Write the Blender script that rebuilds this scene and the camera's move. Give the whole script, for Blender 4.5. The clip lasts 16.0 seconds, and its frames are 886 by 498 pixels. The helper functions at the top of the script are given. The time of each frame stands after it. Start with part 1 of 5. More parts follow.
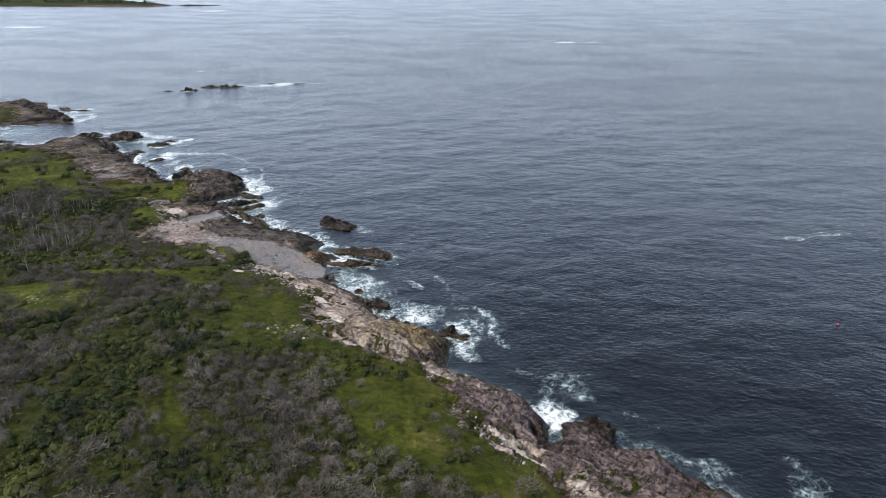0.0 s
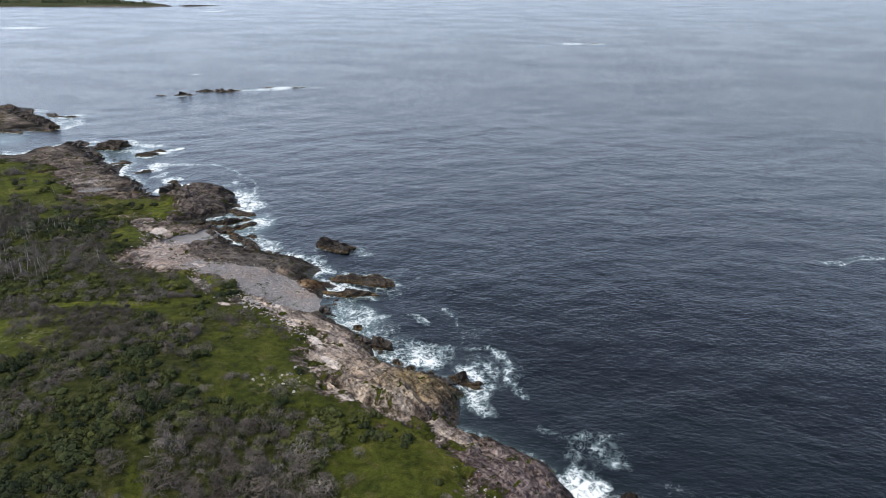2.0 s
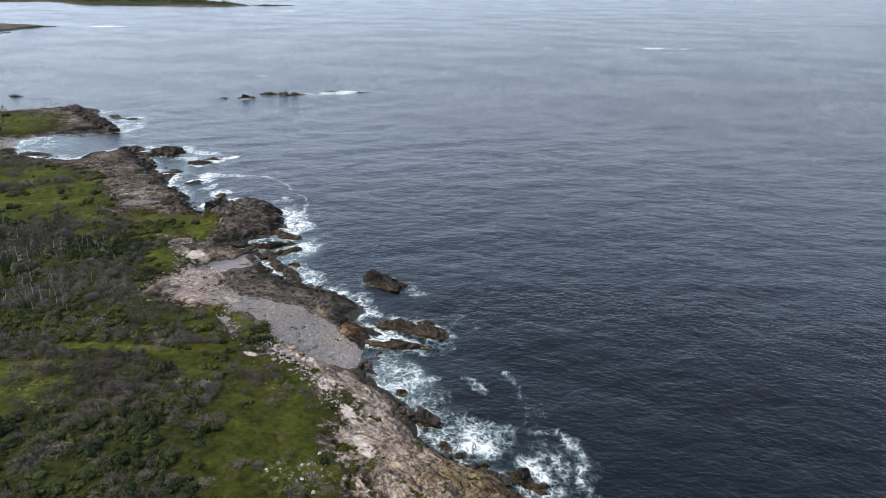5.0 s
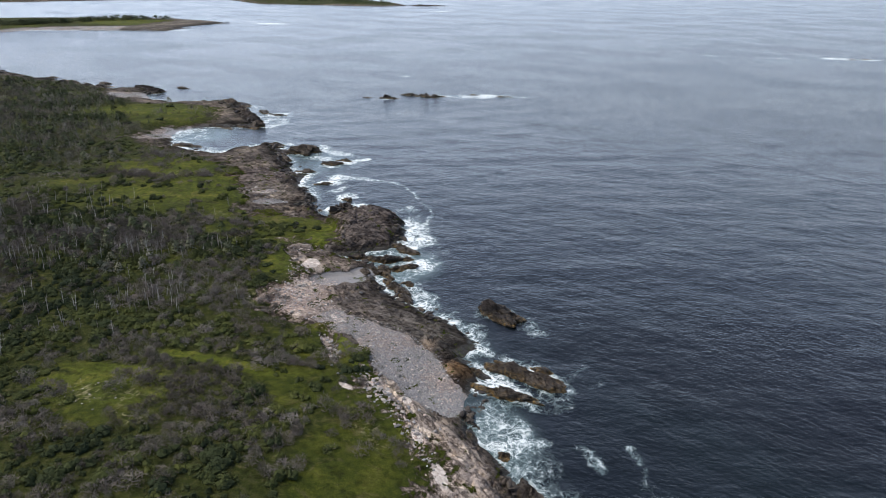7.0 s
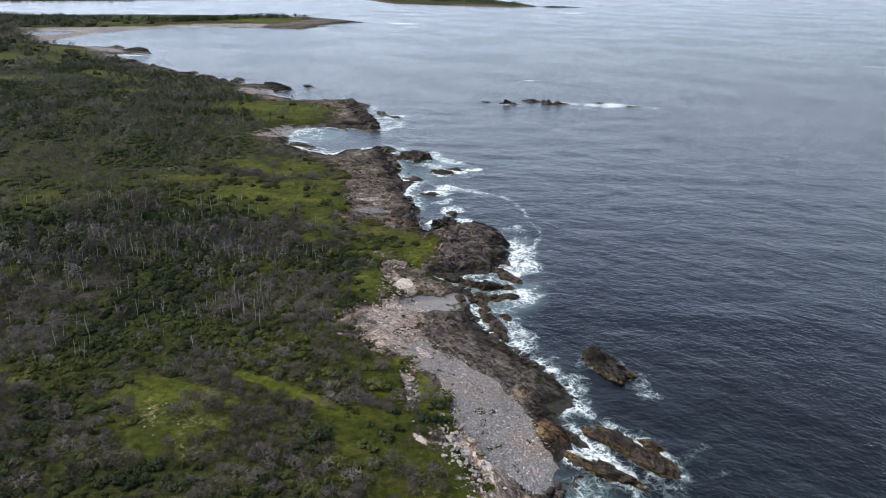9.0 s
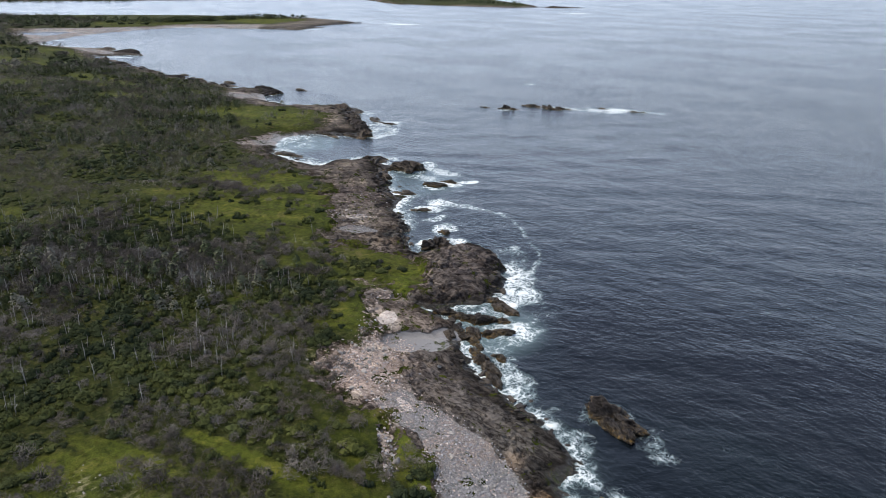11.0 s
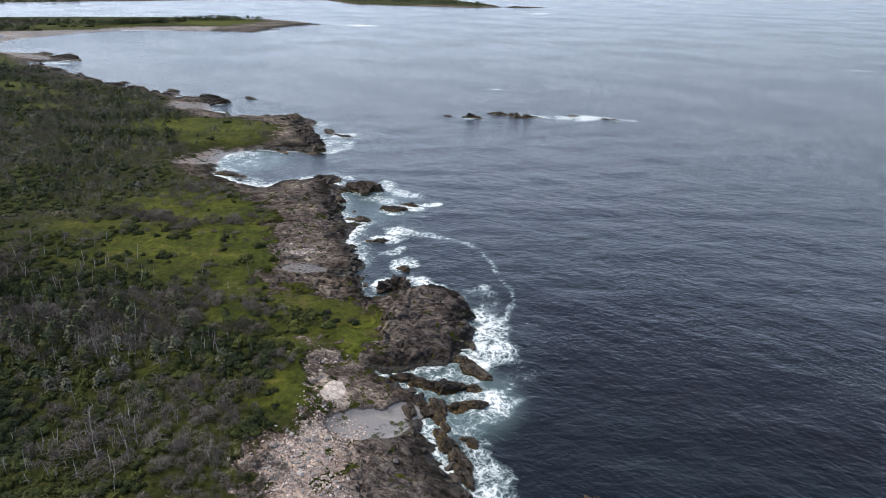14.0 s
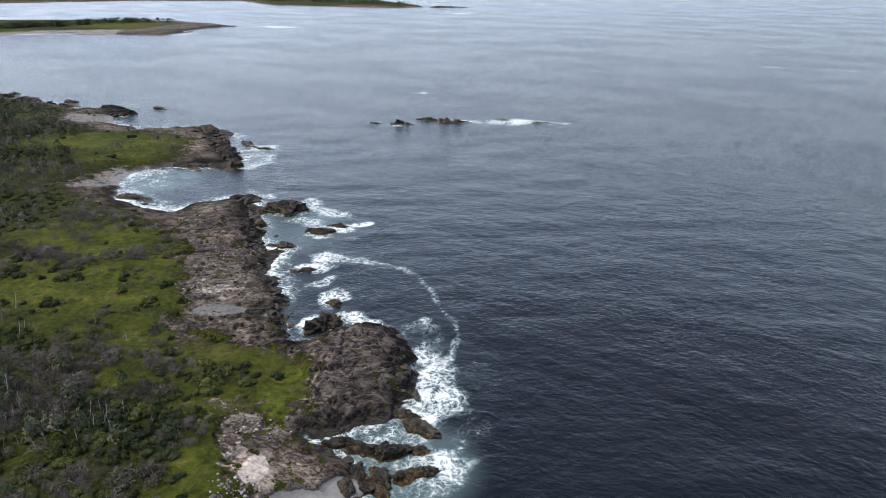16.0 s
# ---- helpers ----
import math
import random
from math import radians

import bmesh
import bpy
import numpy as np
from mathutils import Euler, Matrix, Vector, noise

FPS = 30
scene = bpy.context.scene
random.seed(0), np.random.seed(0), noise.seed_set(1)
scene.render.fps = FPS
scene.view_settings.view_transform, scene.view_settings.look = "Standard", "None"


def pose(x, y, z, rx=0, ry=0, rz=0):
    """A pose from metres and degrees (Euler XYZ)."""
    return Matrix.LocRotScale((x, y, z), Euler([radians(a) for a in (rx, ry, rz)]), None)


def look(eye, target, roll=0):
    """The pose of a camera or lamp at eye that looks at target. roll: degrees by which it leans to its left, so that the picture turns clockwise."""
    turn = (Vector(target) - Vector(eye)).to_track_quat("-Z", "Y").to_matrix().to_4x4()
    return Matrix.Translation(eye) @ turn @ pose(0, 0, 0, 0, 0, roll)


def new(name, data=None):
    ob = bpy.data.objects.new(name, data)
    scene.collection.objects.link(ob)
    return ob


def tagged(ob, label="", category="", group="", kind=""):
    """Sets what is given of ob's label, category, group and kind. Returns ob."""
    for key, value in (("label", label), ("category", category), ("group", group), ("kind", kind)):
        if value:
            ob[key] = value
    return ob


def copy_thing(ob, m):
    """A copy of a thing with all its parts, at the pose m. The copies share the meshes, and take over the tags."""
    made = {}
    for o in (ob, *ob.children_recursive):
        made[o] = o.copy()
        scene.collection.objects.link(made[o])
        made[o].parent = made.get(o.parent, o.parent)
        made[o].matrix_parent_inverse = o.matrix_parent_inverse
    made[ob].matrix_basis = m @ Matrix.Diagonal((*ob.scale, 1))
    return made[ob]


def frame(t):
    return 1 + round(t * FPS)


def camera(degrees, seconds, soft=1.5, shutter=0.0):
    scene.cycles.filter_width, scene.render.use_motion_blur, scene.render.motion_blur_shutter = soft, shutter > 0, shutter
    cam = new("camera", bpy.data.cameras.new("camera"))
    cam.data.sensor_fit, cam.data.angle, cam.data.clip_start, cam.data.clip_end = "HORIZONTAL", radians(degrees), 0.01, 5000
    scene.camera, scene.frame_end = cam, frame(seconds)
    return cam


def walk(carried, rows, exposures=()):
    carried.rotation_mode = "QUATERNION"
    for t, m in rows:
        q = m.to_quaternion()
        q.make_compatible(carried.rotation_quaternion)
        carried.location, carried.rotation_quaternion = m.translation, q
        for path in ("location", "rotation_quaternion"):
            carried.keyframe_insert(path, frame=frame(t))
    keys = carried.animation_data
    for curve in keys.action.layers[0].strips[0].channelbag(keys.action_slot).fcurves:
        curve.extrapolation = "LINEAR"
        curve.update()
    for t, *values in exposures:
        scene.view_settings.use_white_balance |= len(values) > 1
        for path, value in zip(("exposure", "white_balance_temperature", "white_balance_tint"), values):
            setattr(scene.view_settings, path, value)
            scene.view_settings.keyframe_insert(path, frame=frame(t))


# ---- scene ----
# ---------------------------------------------------------------- camera
# A drone flies level along the shore; its gimbal holds one tilt while it pans.
cam = camera(69.7, 16.0, soft=0.7)
TILT, LEAN = -23.45, 0.29
ROWS = [
    (0.0, 0.00, 0.00, 57.75, 0.00), (0.5, -0.31, 3.55, 57.73, 0.05), (1.0, -0.65, 7.11, 57.71, 0.11),
    (1.5, -1.02, 10.64, 57.69, 0.13), (2.0, -1.34, 14.06, 57.67, 0.13), (2.5, -1.60, 17.43, 57.65, 0.12),
    (3.0, -1.78, 20.77, 57.63, 0.11), (5.5, -1.91, 37.63, 57.53, 9.17), (6.0, -2.12, 40.98, 57.51, 12.33),
    (6.5, -2.41, 44.29, 57.49, 15.81), (7.0, -2.82, 47.63, 57.47, 19.17), (7.5, -3.34, 50.97, 57.45, 22.37),
    (8.0, -4.04, 54.18, 57.43, 25.32), (8.5, -4.85, 57.28, 57.41, 28.20), (9.0, -5.81, 60.46, 57.39, 30.31),
    (11.5, -11.95, 76.40, 57.29, 30.47), (12.0, -13.41, 79.55, 57.27, 30.50), (12.5, -15.00, 82.67, 57.25, 30.48),
    (13.0, -16.51, 85.83, 57.23, 30.46), (13.5, -17.97, 88.94, 57.21, 29.66), (14.0, -19.49, 92.00, 57.19, 27.28),
    (14.5, -21.06, 94.98, 57.17, 24.60), (15.0, -22.62, 98.00, 57.15, 22.66), (15.5, -24.18, 101.13, 57.13, 21.34),
    (16.0, -25.75, 104.25, 57.11, 20.73),
]
walk(cam, [(t, pose(x, y, z, 90 + TILT, 0, yaw) @ pose(0, 0, 0, 0, 0, LEAN)) for t, x, y, z, yaw in ROWS], [(0.0, 0.0)])

# ---------------------------------------------------------------- light
SUN_AZ, SUN_EL = -98.0, 52.0        # degrees; azimuth to the right of +y
world = bpy.data.worlds.new("overcast_sky")
scene.world = world
world.use_nodes = True
wt = world.node_tree
wt.nodes.clear()
sky = wt.nodes.new("ShaderNodeTexSky")
sky.sky_type, sky.sun_disc = "NISHITA", False
sky.sun_elevation, sky.sun_rotation = radians(SUN_EL), radians(SUN_AZ)
sky.air_density, sky.dust_density, sky.ozone_density = 1.0, 1.2, 1.5
clear = wt.nodes.new("ShaderNodeBackground")
clear.inputs["Strength"].default_value = 0.09
cloud = wt.nodes.new("ShaderNodeBackground")
cloud.inputs["Strength"].default_value = 0.92
wc = wt.nodes.new("ShaderNodeTexCoord")
wn = wt.nodes.new("ShaderNodeTexNoise")
wn.inputs["Scale"].default_value, wn.inputs["Detail"].default_value = 2.2, 5.0
wr = wt.nodes.new("ShaderNodeValToRGB")
wr.color_ramp.elements[0].position, wr.color_ramp.elements[0].color = 0.3, (0.70, 0.81, 1.04, 1)
wr.color_ramp.elements[1].position, wr.color_ramp.elements[1].color = 0.72, (0.78, 0.89, 1.13, 1)
both = wt.nodes.new("ShaderNodeAddShader")
wout = wt.nodes.new("ShaderNodeOutputWorld")
wt.links.new(sky.outputs["Color"], clear.inputs["Color"])
wt.links.new(wc.outputs["Generated"], wn.inputs["Vector"])
wt.links.new(wn.outputs["Fac"], wr.inputs["Fac"])
# the cloud is thickest overhead and paler towards the horizon
wz = wt.nodes.new("ShaderNodeSeparateXYZ")
wt.links.new(wc.outputs["Generated"], wz.inputs[0])
wg = wt.nodes.new("ShaderNodeMapRange")
wg.inputs["From Min"].default_value, wg.inputs["From Max"].default_value = 0.0, 0.80
wg.inputs["To Min"].default_value, wg.inputs["To Max"].default_value = 1.36, 0.24
wt.links.new(wz.outputs["Z"], wg.inputs["Value"])
wm = wt.nodes.new("ShaderNodeVectorMath")
wm.operation = "SCALE"
hue = wt.nodes.new("ShaderNodeValToRGB")
hue.color_ramp.elements[0].position, hue.color_ramp.elements[0].color = 0.05, (1.01, 1.0, 0.96, 1)
hue.color_ramp.elements[1].position, hue.color_ramp.elements[1].color = 0.60, (0.94, 1.0, 1.16, 1)
tinted = wt.nodes.new("ShaderNodeVectorMath")
tinted.operation = "MULTIPLY"
wt.links.new(wz.outputs["Z"], hue.inputs["Fac"])
wt.links.new(wr.outputs["Color"], tinted.inputs[0])
wt.links.new(hue.outputs["Color"], tinted.inputs[1])
wt.links.new(tinted.outputs[0], wm.inputs[0])
# and brighter on the side of the hidden sun
wx = wt.nodes.new("ShaderNodeMapRange")
wx.inputs["From Min"].default_value, wx.inputs["From Max"].default_value = -1.0, 1.0
wx.inputs["To Min"].default_value, wx.inputs["To Max"].default_value = 1.46, 0.66
wt.links.new(wz.outputs["X"], wx.inputs["Value"])
wp = wt.nodes.new("ShaderNodeMath")
wp.operation = "MULTIPLY"
wt.links.new(wg.outputs[0], wp.inputs[0])
wt.links.new(wx.outputs[0], wp.inputs[1])
wt.links.new(wp.outputs[0], wm.inputs["Scale"])
wt.links.new(wm.outputs[0], cloud.inputs["Color"])
wt.links.new(clear.outputs[0], both.inputs[0])
wt.links.new(cloud.outputs[0], both.inputs[1])
wt.links.new(both.outputs[0], wout.inputs["Surface"])

sun_data = bpy.data.lights.new("sun", "SUN")
sun_data.energy, sun_data.angle, sun_data.color = 4.75, radians(14), (1.0, 0.92, 0.80)
sun = new("sun", sun_data)
az, el = radians(SUN_AZ), radians(SUN_EL)
sun.matrix_world = look((0, 0, 300), (-math.sin(az) * math.cos(el), -math.cos(az) * math.cos(el), 300 - math.sin(el)))


# ---------------------------------------------------------------- noise and plan helpers
def lattice(ix, iy, seed):
    n = (ix.astype(np.int64) * 374761393 + iy.astype(np.int64) * 668265263 + seed * 1274126177) & 0xFFFFFFFF
    n = ((n ^ (n >> 13)) * 1274126177) & 0xFFFFFFFF
    return ((n ^ (n >> 16)) & 0xFFFF) / 65535.0


def value_noise(x, y, seed):
    ix, iy = np.floor(x), np.floor(y)
    fx, fy = x - ix, y - iy
    fx, fy = fx * fx * (3 - 2 * fx), fy * fy * (3 - 2 * fy)
    a, b = lattice(ix, iy, seed), lattice(ix + 1, iy, seed)
    c, d = lattice(ix, iy + 1, seed), lattice(ix + 1, iy + 1, seed)
    return (a + (b - a) * fx) * (1 - fy) + (c + (d - c) * fx) * fy


def fbm(x, y, size, octaves=4, seed=0):
    """Fractal noise about 0, from -1 to 1; size is its coarsest wave in metres."""
    total, amp, norm = 0.0, 1.0, 0.0
    for k in range(octaves):
        s = 2 ** k / size
        total = total + amp * (value_noise(x * s + 17.3 * k, y * s - 9.1 * k, seed + k) * 2 - 1)
        norm += amp
        amp *= 0.52
    return total / norm


def blocks(x, y, size, seed):
    """Fractured blocks: a random level and tilt for each irregular cell, and how near its edge is (0 at the joint)."""
    u, w = x / size, y / size
    iu, iw = np.floor(u), np.floor(w)
    best = np.full(x.shape, 9.0)
    second, level = best.copy(), np.zeros(x.shape)
    for a in (-1, 0, 1):
        for b in (-1, 0, 1):
            cu, cw = iu + a, iw + b
            du, dw = cu + lattice(cu, cw, seed) - u, cw + lattice(cu, cw, seed + 1) - w
            dist = np.hypot(du, dw)
            here = lattice(cu, cw, seed + 2) - 0.5 + du * (lattice(cu, cw, seed + 3) - 0.5) * 1.6 + dw * (lattice(cu, cw, seed + 4) - 0.5) * 1.6
            nearer = dist < best
            second = np.where(nearer, best, np.minimum(second, dist))
            level = np.where(nearer, here, level)
            best = np.where(nearer, dist, best)
    return level, second - best


def smooth(a, b, v):
    u = np.clip((v - a) / (b - a), 0, 1)
    return u * u * (3 - 2 * u)


def signed_distance(x, y, poly):
    """Metres to the closed outline, positive inside."""
    x, y = np.asarray(x, float), np.asarray(y, float)
    best, inside = np.full(x.shape, 1e12), np.zeros(x.shape, bool)
    for (ax, ay), (bx, by) in zip(poly, poly[1:] + poly[:1]):
        dx, dy = bx - ax, by - ay
        u = np.clip(((x - ax) * dx + (y - ay) * dy) / max(dx * dx + dy * dy, 1e-9), 0, 1)
        best = np.minimum(best, (x - ax - u * dx) ** 2 + (y - ay - u * dy) ** 2)
        if ay != by:
            inside ^= ((ay > y) != (by > y)) & (x < (bx - ax) * (y - ay) / (by - ay) + ax)
    return np.where(inside, 1, -1) * np.sqrt(best)


def blobs(x, y, rows):
    """The strongest of soft ellipses (x, y, rx, ry, turn in degrees, weight)."""
    out = np.zeros(np.shape(x))
    for bx, by, rx, ry, turn, w in rows:
        c, s = math.cos(radians(turn)), math.sin(radians(turn))
        u, v = ((x - bx) * c + (y - by) * s) / rx, (-(x - bx) * s + (y - by) * c) / ry
        out = np.maximum(out, w * smooth(1.25, 0.6, np.sqrt(u * u + v * v)))
    return out


# ---------------------------------------------------------------- plan of the shore
SHORE_SOUTH = [
    (260, -700), (130, -220), (75, -50), (52, 25), (41, 50), (35, 58.5), (30, 60.5), (28, 65), (24.5, 66), (22.6, 66.2), (22.3, 69.5),
    (20, 71), (17.3, 70.5), (15.9, 68.2), (14.2, 67.4), (14.0, 71.5), (12, 76.5), (9.7, 79), (5, 82.3), (0.6, 84.4),
    (-0.6, 86), (0.8, 89.6), (2, 92.6), (-1.3, 95.6), (-6.3, 97.7), (-10.6, 101), (-12.9, 103.8), (-15.1, 108.8), (-19.5, 113),
    (-23, 117.6), (-25, 121), (-25.5, 124), (-23, 127.7), (-24.1, 129.4), (-26.9, 131), (-28.8, 132.2), (-26.3, 135.2),
]
SHORE_MID = [
    (-29.2, 138.7), (-32.4, 141.1), (-35.8, 142.7), (-39.6, 143.3), (-43.4, 145), (-47.1, 147.1), (-50.2, 149.8), (-54, 153.7), (-56.7, 158.7),
    (-62.4, 161), (-65.7, 161.2), (-63.2, 163.9), (-60.6, 165.5), (-58.6, 168.2), (-55.5, 170.2), (-57.6, 172.8), (-57.4, 176.5), (-58.7, 179.5),
    (-61.4, 181.6), (-61.5, 183.9), (-64, 187.5), (-66.3, 190.5), (-71.5, 190.5), (-74.4, 189.8), (-76.5, 187.5), (-79.6, 182.6), (-82.5, 181.8),
    (-86.3, 185.8), (-88.5, 188.2), (-91.9, 187), (-90.2, 190.7), (-91.2, 194.1), (-94.2, 196.7), (-96.9, 199.7), (-102.1, 203.3), (-103.8, 207.2),
    (-105, 213), (-110.3, 212.8), (-115.1, 218.1), (-118.7, 222.5), (-120.1, 226), (-124.1, 228.7), (-125.7, 232.6), (-128.6, 236.1), (-134.4, 240.3),
]
SHORE_BAY = [
    (-140.1, 238), (-142.9, 234.4), (-144.6, 229.8), (-146.4, 223.5), (-151.3, 224.8), (-157.8, 223.6), (-167.6, 227.1), (-172.6, 231.5),
    (-177.4, 238), (-180.9, 245.8), (-180, 253.8), (-177.2, 257.3), (-169.7, 258.9), (-161.9, 262.4), (-160.8, 269),
]
SHORE_NORTH = [
    (-174, 280), (-189.5, 295.5), (-203, 306), (-212, 302.4), (-225, 294), (-241, 298), (-251, 306), (-255, 316), (-267, 320),
    (-277, 313.5), (-290, 317.5), (-303, 320), (-327, 321.5), (-359, 326), (-404, 338), (-450, 349), (-470, 360), (-462, 378), (-482, 388),
    (-526, 395), (-561, 388), (-591, 386), (-606, 400), (-643, 450), (-657, 523), (-643, 571), (-600, 590), (-511, 621),
    (-534, 676), (-533, 746), (-620, 766), (-674, 758), (-756, 731), (-811, 708), (-894, 650), (-981, 588), (-1040, 565), (-1300, 520),
    (-2800, 300), (-2800, -700),
]
LAND = SHORE_SOUTH + SHORE_MID + SHORE_BAY + SHORE_NORTH
FAR_LAND = [
    (-2800, 640), (-1492, 803), (-1277, 1044), (-1150, 1230), (-960, 1330), (-771, 1178), (-632, 1193), (-520, 1205), (-492, 1250),
    (-560, 1330), (-700, 1480), (-1100, 1700), (-2800, 2000),
]
LAGOON = [(-730, 436), (-697, 474), (-668, 468), (-646, 424), (-682, 415)]
# the edge of the turf and scrub
TURF_SOUTH = [
    (220, -700), (105, -220), (55, -50), (32, 22), (20, 48), (14.7, 55.1), (8.1, 60.2), (4.8, 63.7), (1.3, 70.4), (-1.9, 76.9), (-3.8, 80.2),
    (-12, 84.6), (-17.6, 87), (-18, 90.3), (-21, 93.7), (-22.8, 97.6), (-23.5, 102), (-27, 106.5), (-33.7, 110.5), (-36.6, 113.1), (-40.2, 115),
    (-42.3, 117), (-40, 119.8), (-43.6, 124.8), (-48.8, 128.6), (-52.8, 129.6), (-56.5, 129.0), (-61.1, 130.5), (-67.2, 131.6), (-70, 135), (-68.4, 139), (-68.9, 143.1), (-69.2, 147.5),
    (-71.5, 150.8), (-75, 154), (-76.8, 160), (-70.8, 166), (-74.8, 171.8), (-79.4, 174.6), (-86, 175),
]
TURF_NORTH = [
    (-96.5, 172), (-103.2, 177), (-109.5, 185.8), (-118.3, 192), (-124, 201), (-133.8, 209), (-141, 213), (-151, 216.5), (-161.5, 217.5),
    (-174, 219.5), (-187, 227), (-189, 246), (-177, 262), (-192, 284), (-217.8, 285), (-227, 280), (-240, 281), (-261, 290),
    (-285, 308), (-330, 314), (-370, 322), (-409, 333), (-456, 343), (-477, 350), (-517, 370), (-556, 372), (-600, 372), (-640, 400),
    (-690, 410), (-745, 440), (-700, 490), (-672, 525), (-655, 585), (-620, 610), (-575, 640), (-585, 720), (-680, 740), (-811, 690), (-980, 570),
    (-1300, 500), (-2780, 300), (-2780, -700),
]
TURF = TURF_SOUTH + TURF_NORTH
SHINGLE = [
    (-68, 143.5), (-65, 149), (-60, 145.5), (-58.5, 139), (-51, 135.5), (-47.7, 135.1), (-41.7, 133.3), (-35.9, 131.1), (-32, 128.2), (-28.8, 124.7), (-24.9, 122),
    (-23.5, 119), (-25.5, 116), (-29, 116.2), (-33.2, 118.4), (-36.6, 120.1), (-40.2, 122), (-43.4, 126), (-46.7, 129.2), (-50.4, 130.1), (-56, 131.5), (-64, 132.5), (-67.5, 138),
]


# ---------------------------------------------------------------- materials
def material(name):
    m = bpy.data.materials.new(name)
    m.use_nodes = True
    m.node_tree.nodes.clear()
    nt = m.node_tree
    out = nt.nodes.new("ShaderNodeOutputMaterial")
    bsdf = nt.nodes.new("ShaderNodeBsdfPrincipled")
    nt.links.new(bsdf.outputs[0], out.inputs["Surface"])
    return m, nt, bsdf


def feed(nt, socket, value):
    if isinstance(value, bpy.types.NodeSocket):
        nt.links.new(value, socket)
    else:
        socket.default_value = value


def attr(nt, name, out="Fac"):
    n = nt.nodes.new("ShaderNodeAttribute")
    n.attribute_name = name
    return n.outputs[out]


def where(nt, scale=(1, 1, 1), turn=0.0):
    """Object coordinates in metres, turned about z and then scaled along the turned axes."""
    tc = nt.nodes.new("ShaderNodeTexCoord")
    spin, size = nt.nodes.new("ShaderNodeMapping"), nt.nodes.new("ShaderNodeMapping")
    spin.inputs["Rotation"].default_value = (0, 0, radians(turn))
    size.inputs["Scale"].default_value = scale
    nt.links.new(tc.outputs["Object"], spin.inputs["Vector"])
    nt.links.new(spin.outputs[0], size.inputs["Vector"])
    return size.outputs[0]


def noise_tex(nt, vec, scale, detail=4.0, rough=0.55, warp=0.0, kind="Fac"):
    n = nt.nodes.new("ShaderNodeTexNoise")
    n.inputs["Scale"].default_value, n.inputs["Detail"].default_value = scale, detail
    n.inputs["Roughness"].default_value, n.inputs["Distortion"].default_value = rough, warp
    nt.links.new(vec, n.inputs["Vector"])
    return n.outputs[kind]


def voronoi(nt, vec, scale, feature="F1", out="Distance", randomness=1.0):
    n = nt.nodes.new("ShaderNodeTexVoronoi")
    n.feature = feature
    n.inputs["Scale"].default_value, n.inputs["Randomness"].default_value = scale, randomness
    nt.links.new(vec, n.inputs["Vector"])
    return n.outputs[out]


def maths(nt, op, a, b=0.0, clamp=False):
    n = nt.nodes.new("ShaderNodeMath")
    n.operation, n.use_clamp = op, clamp
    feed(nt, n.inputs[0], a), feed(nt, n.inputs[1], b)
    return n.outputs[0]


def band(nt, value, lo, hi, a=0.0, b=1.0):
    n = nt.nodes.new("ShaderNodeMapRange")
    n.interpolation_type = "SMOOTHSTEP"
    feed(nt, n.inputs["Value"], value)
    for k, v in (("From Min", lo), ("From Max", hi), ("To Min", a), ("To Max", b)):
        n.inputs[k].default_value = v
    return n.outputs[0]


def mix(nt, fac, a, b, how="MIX"):
    n = nt.nodes.new("ShaderNodeMix")
    n.data_type, n.blend_type = "RGBA", how
    feed(nt, n.inputs[0], fac)
    for s, v in ((n.inputs[6], a), (n.inputs[7], b)):
        feed(nt, s, (*v, 1) if isinstance(v, tuple) and len(v) == 3 else v)
    return n.outputs[2]


def ramp(nt, fac, *stops):
    n = nt.nodes.new("ShaderNodeValToRGB")
    e = n.color_ramp.elements
    while len(e) < len(stops):
        e.new(0.5)
    for el_, (p, c) in zip(e, stops):
        el_.position, el_.color = p, (*c, 1)
    nt.links.new(fac, n.inputs["Fac"])
    return n.outputs["Color"]


def bump(nt, bsdf, height, strength, distance, base=None):
    n = nt.nodes.new("ShaderNodeBump")
    n.inputs["Strength"].default_value, n.inputs["Distance"].default_value = strength, distance
    nt.links.new(height, n.inputs["Height"])
    if base is not None:
        nt.links.new(base, n.inputs["Normal"])
    if bsdf is not None:
        nt.links.new(n.outputs[0], bsdf.inputs["Normal"])
    return n.outputs[0]


